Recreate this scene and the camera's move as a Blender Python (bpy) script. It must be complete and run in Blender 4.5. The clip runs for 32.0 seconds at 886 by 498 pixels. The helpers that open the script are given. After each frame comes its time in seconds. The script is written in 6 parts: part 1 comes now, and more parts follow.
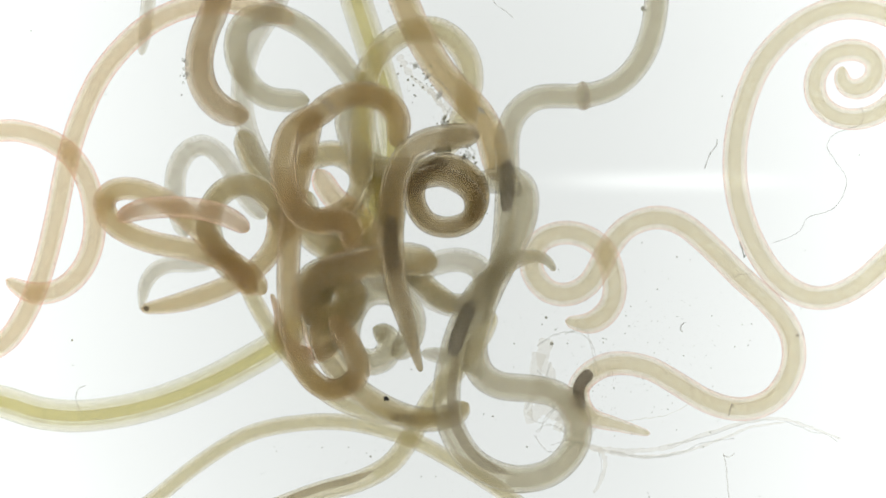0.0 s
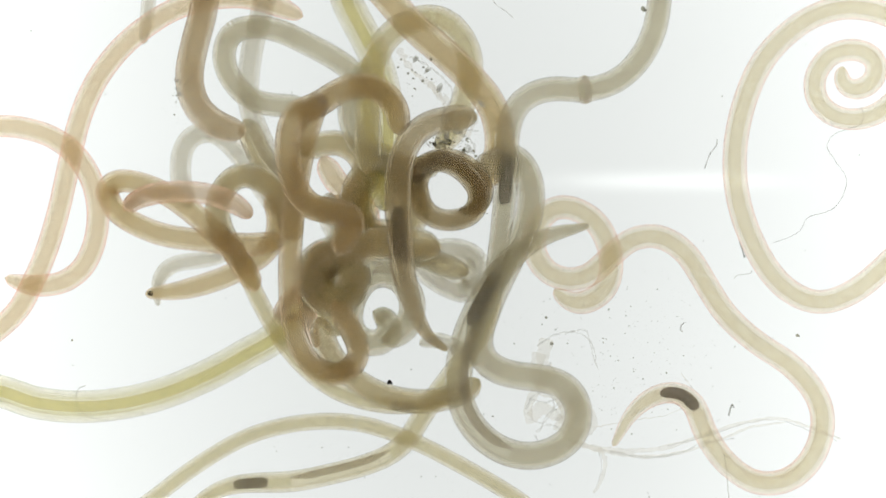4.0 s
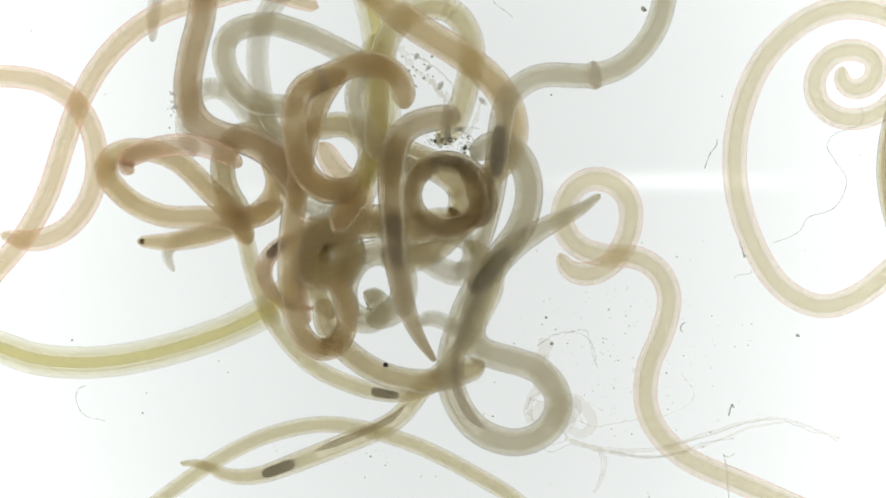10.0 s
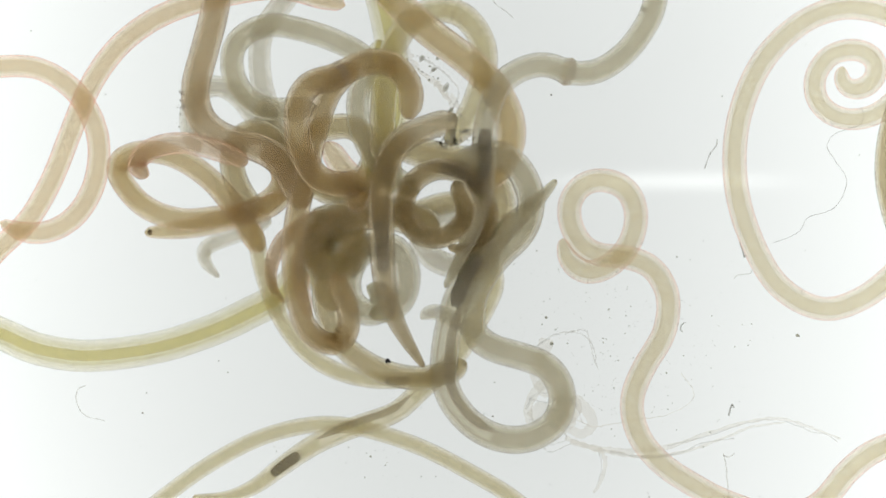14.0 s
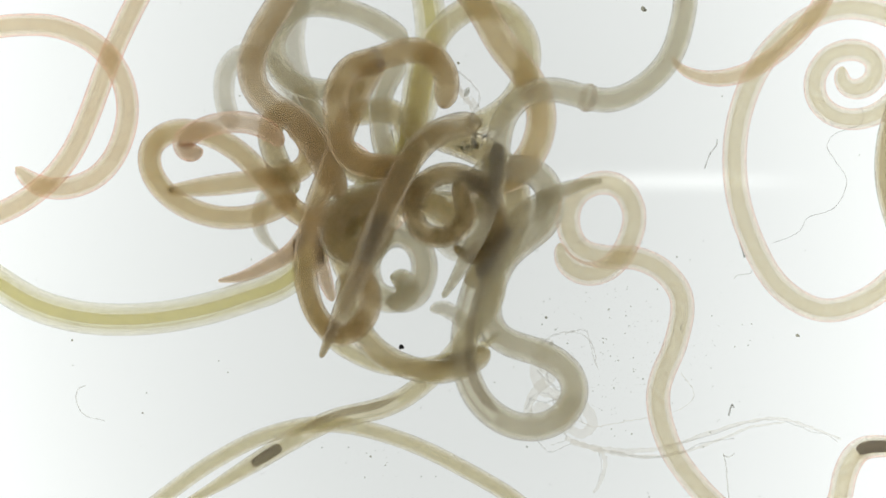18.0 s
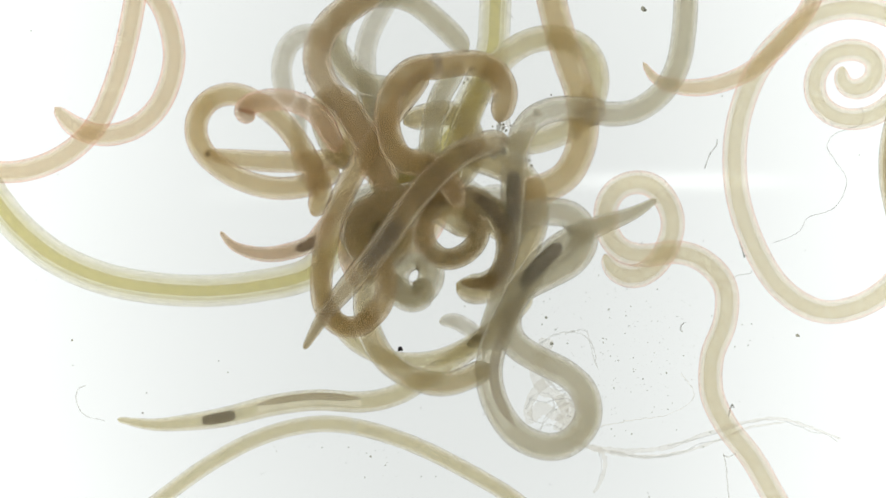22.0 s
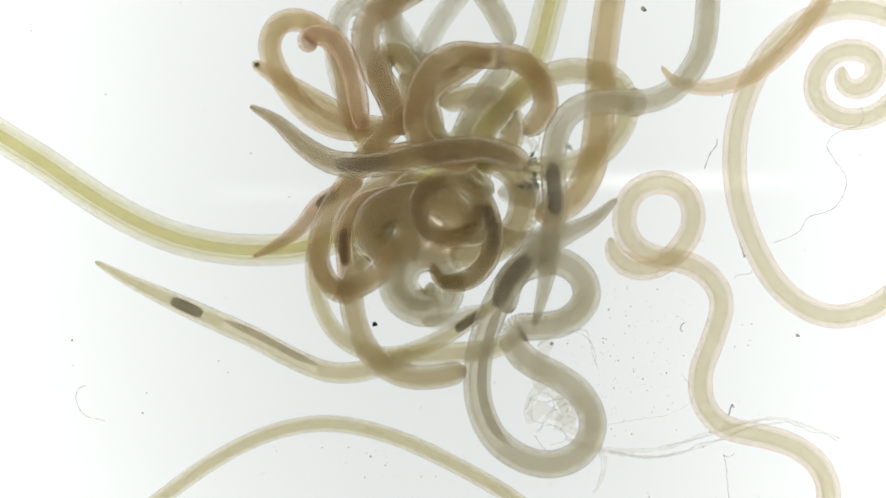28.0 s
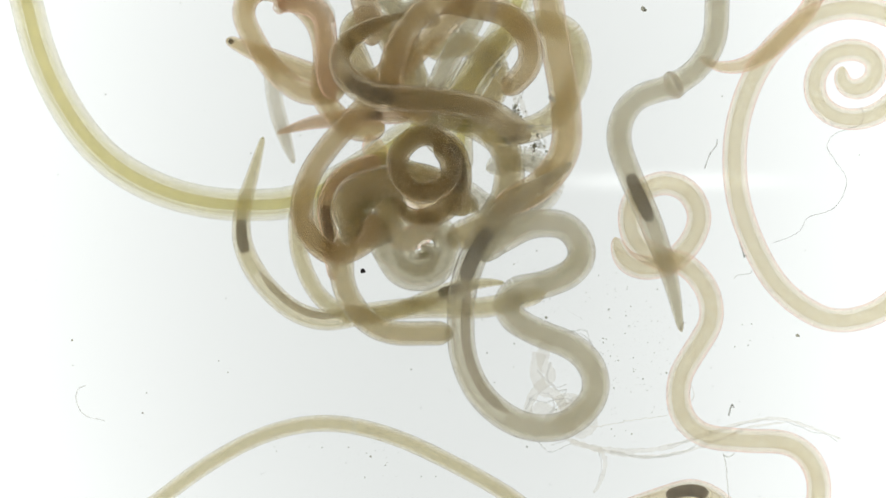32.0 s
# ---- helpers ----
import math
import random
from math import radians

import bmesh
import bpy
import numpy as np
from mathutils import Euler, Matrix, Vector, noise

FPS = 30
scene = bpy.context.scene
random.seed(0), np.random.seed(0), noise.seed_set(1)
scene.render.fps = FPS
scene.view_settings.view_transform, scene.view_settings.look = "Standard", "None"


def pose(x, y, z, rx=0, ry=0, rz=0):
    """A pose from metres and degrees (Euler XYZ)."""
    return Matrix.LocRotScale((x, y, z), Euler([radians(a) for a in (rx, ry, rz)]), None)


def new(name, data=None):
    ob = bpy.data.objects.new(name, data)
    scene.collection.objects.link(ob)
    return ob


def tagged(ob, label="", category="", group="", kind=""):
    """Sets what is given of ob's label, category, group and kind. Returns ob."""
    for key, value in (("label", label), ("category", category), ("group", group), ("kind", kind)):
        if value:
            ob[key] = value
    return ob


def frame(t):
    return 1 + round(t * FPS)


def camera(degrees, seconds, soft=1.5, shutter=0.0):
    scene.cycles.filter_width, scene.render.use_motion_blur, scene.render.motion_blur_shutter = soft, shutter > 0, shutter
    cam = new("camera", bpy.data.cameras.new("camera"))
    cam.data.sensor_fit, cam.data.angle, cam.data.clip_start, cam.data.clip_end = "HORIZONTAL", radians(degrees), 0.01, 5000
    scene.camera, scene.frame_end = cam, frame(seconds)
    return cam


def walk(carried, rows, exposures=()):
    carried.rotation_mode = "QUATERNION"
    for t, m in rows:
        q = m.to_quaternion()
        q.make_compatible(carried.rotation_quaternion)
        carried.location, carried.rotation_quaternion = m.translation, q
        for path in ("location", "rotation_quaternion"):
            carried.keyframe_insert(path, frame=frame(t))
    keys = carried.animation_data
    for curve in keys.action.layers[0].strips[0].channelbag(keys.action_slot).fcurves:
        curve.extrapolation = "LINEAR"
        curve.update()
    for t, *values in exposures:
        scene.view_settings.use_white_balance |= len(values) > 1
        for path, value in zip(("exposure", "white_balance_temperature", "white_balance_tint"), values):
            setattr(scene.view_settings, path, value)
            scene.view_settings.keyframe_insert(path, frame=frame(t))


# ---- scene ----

# ---- camera: fixed, straight above the dish ----
UNIT = 1.12e-5          # one plan unit in metres; a worm is about 45 units, half a millimetre, across
RISE = 0.050            # height of the lens over the dish floor
cam = camera(2 * math.degrees(math.atan(784 * UNIT / RISE)), 32.0, soft=1.5)
walk(cam, [(0.0, pose(0, 0, RISE)), (32.0, pose(0, 0, RISE))],
     exposures=[(0, 0.03), (12, 0.03), (13, -0.07), (18, -0.08), (20, -0.02), (21, 0), (23, 0.03), (32, 0.02)])
scene.cycles.transparent_max_bounces = 200

# ---- light: the lamp plate under the dish, and the dim room ----
world = bpy.data.worlds.new("room_light")
world.use_nodes = True
world.node_tree.nodes["Background"].inputs[0].default_value = (1.0, 0.97, 0.93, 1)
world.node_tree.nodes["Background"].inputs[1].default_value = 0.66
scene.world = world


def nodes_of(name):
    m = bpy.data.materials.new(name)
    m.use_nodes = True
    t = m.node_tree
    t.nodes.clear()
    return m, t


def node(t, kind, **inputs):
    n = t.nodes.new(kind)
    for k, v in inputs.items():
        n.inputs[k.replace("_", " ")].default_value = v
    return n


def math_node(t, op, a, b):
    n = t.nodes.new("ShaderNodeMath")
    n.operation = op
    for i, v in enumerate((a, b)):
        if isinstance(v, (int, float)):
            n.inputs[i].default_value = v
        else:
            t.links.new(v, n.inputs[i])
    return n.outputs[0]


def lamp_plate_material():
    """Milky diffuser over a lamp: brighter to both sides, with two soft reflection streaks painted into its glow."""
    m, t = nodes_of("lit_diffuser")
    co = node(t, "ShaderNodeTexCoord")
    sep = node(t, "ShaderNodeSeparateXYZ")
    t.links.new(co.outputs["Object"], sep.inputs[0])
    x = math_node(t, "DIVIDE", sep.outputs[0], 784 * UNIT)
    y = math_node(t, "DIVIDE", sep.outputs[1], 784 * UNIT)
    x2 = math_node(t, "MULTIPLY", x, x)
    side = math_node(t, "MINIMUM", math_node(t, "MULTIPLY", x2, 0.30), 0.40)
    y2 = math_node(t, "MULTIPLY", math_node(t, "MULTIPLY", y, y), 0.10)
    s = math_node(t, "ADD", math_node(t, "ADD", side, math_node(t, "MINIMUM", y2, 0.1)), 0.79)

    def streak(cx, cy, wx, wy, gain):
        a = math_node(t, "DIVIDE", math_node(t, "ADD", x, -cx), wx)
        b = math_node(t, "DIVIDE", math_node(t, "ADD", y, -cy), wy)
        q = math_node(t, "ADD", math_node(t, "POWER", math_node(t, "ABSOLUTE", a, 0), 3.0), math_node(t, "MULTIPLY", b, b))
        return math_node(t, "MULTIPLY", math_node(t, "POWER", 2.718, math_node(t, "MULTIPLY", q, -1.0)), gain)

    # the lamp's reflection in the glass, painted into the plate's emission
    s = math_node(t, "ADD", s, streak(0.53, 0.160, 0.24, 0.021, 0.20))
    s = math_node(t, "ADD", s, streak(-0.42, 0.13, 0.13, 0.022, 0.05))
    nz = node(t, "ShaderNodeTexNoise", Scale=180.0, Detail=3.0)
    t.links.new(co.outputs["Object"], nz.inputs["Vector"])
    s = math_node(t, "ADD", s, math_node(t, "MULTIPLY", math_node(t, "ADD", nz.outputs[0], -0.5), 0.05))
    em = node(t, "ShaderNodeEmission", Color=(0.975, 1.0, 0.978, 1))
    t.links.new(s, em.inputs["Strength"])
    out = node(t, "ShaderNodeOutputMaterial")
    t.links.new(em.outputs[0], out.inputs[0])
    return m


def film_material(name, tint, scatter=0.05, glow=None, vary=0.08, scale=9000.0, gloss=0.02, sheen=0.0, shine=(1.0, 1.0, 1.0)):
    """Thin translucent tissue: lets light through with a tint, scatters a little of it."""
    m, t = nodes_of(name)
    co = node(t, "ShaderNodeTexCoord")
    inf = node(t, "ShaderNodeObjectInfo")
    add = t.nodes.new("ShaderNodeVectorMath")
    t.links.new(co.outputs["Object"], add.inputs[0])
    t.links.new(inf.outputs["Location"], add.inputs[1])
    nz = node(t, "ShaderNodeTexNoise", Scale=scale, Detail=3.0)
    t.links.new(add.outputs[0], nz.inputs["Vector"])
    ramp = node(t, "ShaderNodeMix")
    ramp.data_type = "RGBA"
    lo = [max(0.0, c * (1 - vary)) for c in tint]
    hi = [min(1.0, c * (1 + vary)) for c in tint]
    ramp.inputs[6].default_value = (*lo, 1)
    ramp.inputs[7].default_value = (*hi, 1)
    t.links.new(nz.outputs[0], ramp.inputs[0])
    tr = node(t, "ShaderNodeBsdfTransparent")
    t.links.new(ramp.outputs[2], tr.inputs[0])
    g = glow or [min(1.0, c * 0.8) for c in tint]
    through_light = node(t, "ShaderNodeBsdfTranslucent", Color=(*g, 1))
    back_light = node(t, "ShaderNodeBsdfDiffuse", Color=(*g, 1))
    sc = node(t, "ShaderNodeMixShader", Fac=0.5)
    t.links.new(through_light.outputs[0], sc.inputs[1])
    t.links.new(back_light.outputs[0], sc.inputs[2])
    mix = node(t, "ShaderNodeMixShader", Fac=scatter)
    t.links.new(tr.outputs[0], mix.inputs[1])
    t.links.new(sc.outputs[0], mix.inputs[2])
    gl = node(t, "ShaderNodeBsdfGlossy", Color=(*shine, 1), Roughness=0.35 if not sheen else 0.25)
    mix2 = node(t, "ShaderNodeMixShader", Fac=gloss)
    if sheen:
        fr = node(t, "ShaderNodeLayerWeight", Blend=0.5)
        edge = math_node(t, "MULTIPLY", math_node(t, "POWER", fr.outputs["Facing"], 3.0), sheen)
        t.links.new(edge, mix2.inputs[0])
    t.links.new(mix.outputs[0], mix2.inputs[1])
    t.links.new(gl.outputs[0], mix2.inputs[2])
    out = node(t, "ShaderNodeOutputMaterial")
    t.links.new(mix2.outputs[0], out.inputs[0])
    return m


# rind, flesh and core of each kind of worm: the share of light that one wall lets through; the core's share of the width
TISSUE = {
    "grey": ((0.975, 0.967, 0.944), (0.965, 0.954, 0.922), (0.946, 0.930, 0.880), 0.42),
    "pale": ((0.986, 0.982, 0.969), (0.985, 0.980, 0.963), (0.978, 0.971, 0.946), 0.42),
    "cream": ((0.992, 0.980, 0.964), (0.993, 0.982, 0.953), (0.986, 0.968, 0.886), 0.50),
    "pink": ((0.991, 0.973, 0.954), (0.988, 0.973, 0.942), (0.984, 0.963, 0.905), 0.46),
    "brown": ((0.965, 0.949, 0.914), (0.948, 0.928, 0.880), (0.926, 0.898, 0.815), 0.44),
    "dark": ((0.962, 0.950, 0.921), (0.936, 0.919, 0.875), (0.905, 0.884, 0.815), 0.44),
    "ash": ((0.980, 0.975, 0.958), (0.974, 0.967, 0.944), (0.957, 0.948, 0.909), 0.42),
    "rosy": ((0.980, 0.961, 0.943), (0.971, 0.953, 0.922), (0.962, 0.942, 0.895), 0.44),
    "yellow": ((0.985, 0.980, 0.966), (0.985, 0.979, 0.946), (0.900, 0.878, 0.705), 0.34),
    "tan": ((0.976, 0.964, 0.939), (0.971, 0.957, 0.923), (0.957, 0.939, 0.887), 0.44),
    "slate": ((0.977, 0.970, 0.950), (0.973, 0.964, 0.936), (0.957, 0.945, 0.900), 0.42),
    "mauve": ((0.972, 0.959, 0.935), (0.962, 0.947, 0.913), (0.944, 0.925, 0.878), 0.44),
    "olive": ((0.983, 0.976, 0.958), (0.980, 0.972, 0.945), (0.960, 0.947, 0.888), 0.42),
}
SCATTER = {"ash": 0.10, "grey": 0.11, "pale": 0.07, "cream": 0.035, "pink": 0.05, "brown": 0.13, "dark": 0.13, "yellow": 0.05, "olive": 0.07, "tan": 0.10, "rosy": 0.10, "mauve": 0.13, "slate": 0.10}
# the colour of the flesh itself, which it scatters back
FLESH = {"dark": (0.53, 0.465, 0.335), "brown": (0.71, 0.605, 0.415), "mauve": (0.72, 0.625, 0.47), "slate": (0.77, 0.735, 0.62), "ash": (0.84, 0.805, 0.68), "grey": (0.77, 0.698, 0.52),
         "tan": (0.867, 0.745, 0.536), "rosy": (0.856, 0.692, 0.515), "olive": (0.867, 0.809, 0.587), "pale": (0.93, 0.91, 0.81), "cream": (0.98, 0.89, 0.73), "pink": (0.97, 0.82, 0.66), "yellow": (0.942, 0.905, 0.618)}
MATS = {}
# the colour that the wet skin takes on where it is seen edge-on
RIM = {"cream": (0.92, 0.74, 0.67), "pink": (0.91, 0.65, 0.56), "rosy": (0.84, 0.64, 0.55), "brown": (0.66, 0.57, 0.46), "mauve": (0.66, 0.58, 0.50), "dark": (0.60, 0.55, 0.47),
       "grey": (0.68, 0.66, 0.60), "ash": (0.72, 0.71, 0.66), "slate": (0.64, 0.62, 0.56), "pale": (0.82, 0.81, 0.77), "yellow": (0.82, 0.81, 0.73), "tan": (0.78, 0.66, 0.57), "olive": (0.76, 0.73, 0.64)}
DULL = {"ash": 0.95, "slate": 0.85, "grey": 1.1, "pale": 0.9, "dark": 1.1, "tan": 1.15, "olive": 1.15, "brown": 1.0, "pink": 1.15, "cream": 1.2, "rosy": 0.95, "mauve": 1.05}     # how much of the tint's colour stays
CLEAR = {"brown": 0.80, "rosy": 0.80, "mauve": 0.85, "dark": 1.0, "cream": 0.75, "pink": 0.85}        # thinner or denser than listed
for kind_, (a_, b_, c_, _) in TISSUE.items():
    if kind_ in DULL:
        a_, b_, c_ = [[(sum(q) / 3 + DULL[kind_] * (x - sum(q) / 3)) ** CLEAR.get(kind_, 0.89) for x in q] for q in (a_, b_, c_)]
    f_ = SCATTER[kind_]
    whole = FLESH[kind_]
    MATS[kind_] = [film_material(kind_ + "_rind", a_, f_ * 0.30, whole, vary=0.012, sheen=0.65, shine=RIM[kind_]), film_material(kind_ + "_flesh", b_, f_ * 0.8, whole, vary=0.035, gloss=0.006),
                   film_material(kind_ + "_core", c_, f_, whole, vary=0.09, gloss=0.006)]
GLAND = film_material("gland_tissue", (0.47, 0.44, 0.40), 0.05, (0.12, 0.11, 0.095), vary=0.14)
COLLAR = film_material("collar_skin", (0.86, 0.83, 0.78), 0.06, vary=0.10)
SPOT = film_material("black_speck", (0.12, 0.11, 0.10), 0.3, glow=(0.05, 0.05, 0.05))
GULLET = film_material("gullet_tissue", (0.76, 0.73, 0.68), 0.05, vary=0.08)


def part(name, bm, materials, parent, label=""):
    """Links a bmesh as one mesh object under a thing or a part."""
    me = bpy.data.meshes.new(name)
    bm.to_mesh(me)
    bm.free()
    for m in materials if isinstance(materials, (list, tuple)) else [materials]:
        me.materials.append(m)
    ob = new(name, me)
    ob.parent = parent
    if label:
        ob["label"] = label
    return ob


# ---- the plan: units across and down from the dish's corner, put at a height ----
def place(u, v, z):
    k = UNIT * (RISE - z) / RISE
    return Vector(((u - 784) * k, (441 - v) * k, z))


# how the knot drifts in the liquid: time, across, down
DRIFT = {
    "up": [(0, 559, 211), (3, 562, 196), (6, 570, 168), (7, 573, 156), (9, 576, 150), (11, 580, 141), (13, 583, 144), (14.5, 590, 144), (16.5, 623, 129),
           (17, 637, 123), (18, 657, 116), (19, 694, 112), (20, 712, 113), (21, 744, 119), (22, 769, 123), (23, 784, 123), (24, 796, 124), (25, 801, 115),
           (27.5, 853, 107), (28, 853, 106), (29, 841, 74), (30, 831, 61), (31, 839, 41), (32, 827, 15)],
    "low": [(0, 585, 530), (3, 585, 505), (6, 600, 475), (7, 588, 462), (9, 578, 455), (13, 592, 440), (14.5, 590, 430), (17, 615, 412), (19, 645, 395),
            (21, 665, 402), (23, 672, 410), (25, 680, 403), (28, 690, 400), (29, 672, 375), (30, 655, 362), (31, 662, 358), (32, 650, 370)],
    "left": [(0, 253, 547), (3, 259, 533), (6, 260, 493), (7, 245, 458), (8, 239, 435), (9, 243, 430), (11, 248, 423), (13, 260, 423), (14.5, 259, 406),
             (17, 280, 363), (19, 312, 314), (21, 348, 284), (23, 377, 258), (25, 395, 227), (28, 450, 112), (29, 434, 85), (30, 425, 58), (31, 428, 65), (32, 405, 72)],
    "torn": [(0, 790, 255), (3, 790, 245), (6, 790, 240), (9, 790, 238), (13, 798, 240), (14.5, 803, 243), (17, 822, 250), (19, 855, 250), (21, 880, 250),
             (23, 897, 270), (25, 920, 285), (28, 945, 320), (29, 937, 300), (30, 935, 280), (31, 930, 258), (32, 915, 235)],
    "crumb": [(0, 327, 122), (3, 320, 155), (6, 302, 160), (9, 308, 180), (11, 303, 180), (14, 322, 178), (17, 409, 138), (20, 470, 95), (22, 545, 118), (25, 582, 78), (28, 628, 40),
              (29, 602, 20), (30, 615, -10), (32, 610, -60)],
    "mote": [(0, 683, 705), (3, 686, 683), (6, 696, 662), (9, 684, 655), (11, 680, 635), (14, 686, 638), (17, 700, 617), (20, 730, 606), (22, 708, 617), (25, 712, 602), (28, 663, 573),
             (29, 630, 523), (30, 615, 499), (31, 626, 481), (32, 642, 479)],
    "still": [(0, 0, 0)],
}


def between(rows, t):
    ts = [r[0] for r in rows]
    i = sum(1 for q in ts if q <= t)
    if i == 0:
        return np.array(rows[0][1:], float)
    if i == len(rows):
        return np.array(rows[-1][1:], float)
    a, b = rows[i - 1], rows[i]
    f = (t - a[0]) / (b[0] - a[0])
    return np.array(a[1:], float) * (1 - f) + np.array(b[1:], float) * f


def smooth_line(pts, n=10):
    """A curve through the points (Catmull-Rom)."""
    p = np.array(pts, float)
    p = np.vstack([2 * p[0] - p[1], p, 2 * p[-1] - p[-2]])
    f = np.linspace(0, 1, n, endpoint=False)[:, None]
    out = []
    for i in range(1, len(p) - 2):
        a, b, c, d = p[i - 1:i + 3]
        out.append(0.5 * (2 * b + (c - a) * f + (2 * a - 5 * b + 4 * c - d) * f ** 2 + (3 * b - a - 3 * c + d) * f ** 3))
    return np.vstack(out + [p[-2:-1]])


def eased(line, reach=11.0):
    """The line with its sharpest kinks taken out."""
    gap = float(np.linalg.norm(np.diff(line, axis=0), axis=1).sum()) / (len(line) - 1)
    even = stepped(line, gap, len(line) - 1)
    n = max(1, int(2 * reach / gap))
    k = np.exp(-0.5 * (np.arange(-n, n + 1) * gap / reach) ** 2)
    k /= k.sum()
    steps = np.arange(1, n + 1)[:, None]
    head = even[0] - steps[::-1] * (even[1] - even[0])
    tail = even[-1] + steps * (even[-1] - even[-2])
    long = np.vstack([head, even, tail])
    return np.stack([np.convolve(long[:, j], k, "valid") for j in (0, 1)], 1)


def stepped(line, step, n, curl=0.0):
    """n + 1 points one step apart along the line; past its end it goes on, straight or curling."""
    seg = np.linalg.norm(np.diff(line, axis=0), axis=1)
    s = np.concatenate([[0], np.cumsum(seg)])
    want = np.arange(n + 1) * step
    out = np.stack([np.interp(want, s, line[:, 0]), np.interp(want, s, line[:, 1])], 1)
    over = want > s[-1]
    if over.any():
        way = line[-1] - line[-4]
        way = way / (np.linalg.norm(way) + 1e-9)
        far = want[over] - s[-1]
        if curl:
            back = line[-4] - line[-12]
            turn = curl if back[0] * way[1] - back[1] * way[0] > 0 else -curl
            side = np.array((-way[1], way[0]))
            out[over] = line[-1] + (np.sin(turn * far) / turn)[:, None] * way + ((1 - np.cos(turn * far)) / turn)[:, None] * side
        else:
            out[over] = line[-1] + far[:, None] * way
    return out


def ring_tube(bm, half, ra, rb, tp, tn, sides, slot, shift):
    """One wall of a body ring along x, its two ends cut aslant."""
    ends = []
    for x, r, slant in ((-half[0], ra, tp), (half[1], rb, -tn)):
        loop = []
        for k in range(sides):
            a = 2 * math.pi * (k + 0.5) / sides
            y = r * math.cos(a) + shift
            loop.append(bm.verts.new((x + y * slant, y, r * math.sin(a))))
        ends.append(loop)
    a, b = ends
    for k in range(sides):
        f = bm.faces.new((a[k], a[(k + 1) % sides], b[(k + 1) % sides], b[k]))
        f.material_index, f.smooth = slot, True


WORMS = []
RING_LABELS = {"gland_ring": "dark gland band inside the body", "gullet_ring": "grey gullet streak inside the body", "collar_ring": "darker raised collar"}


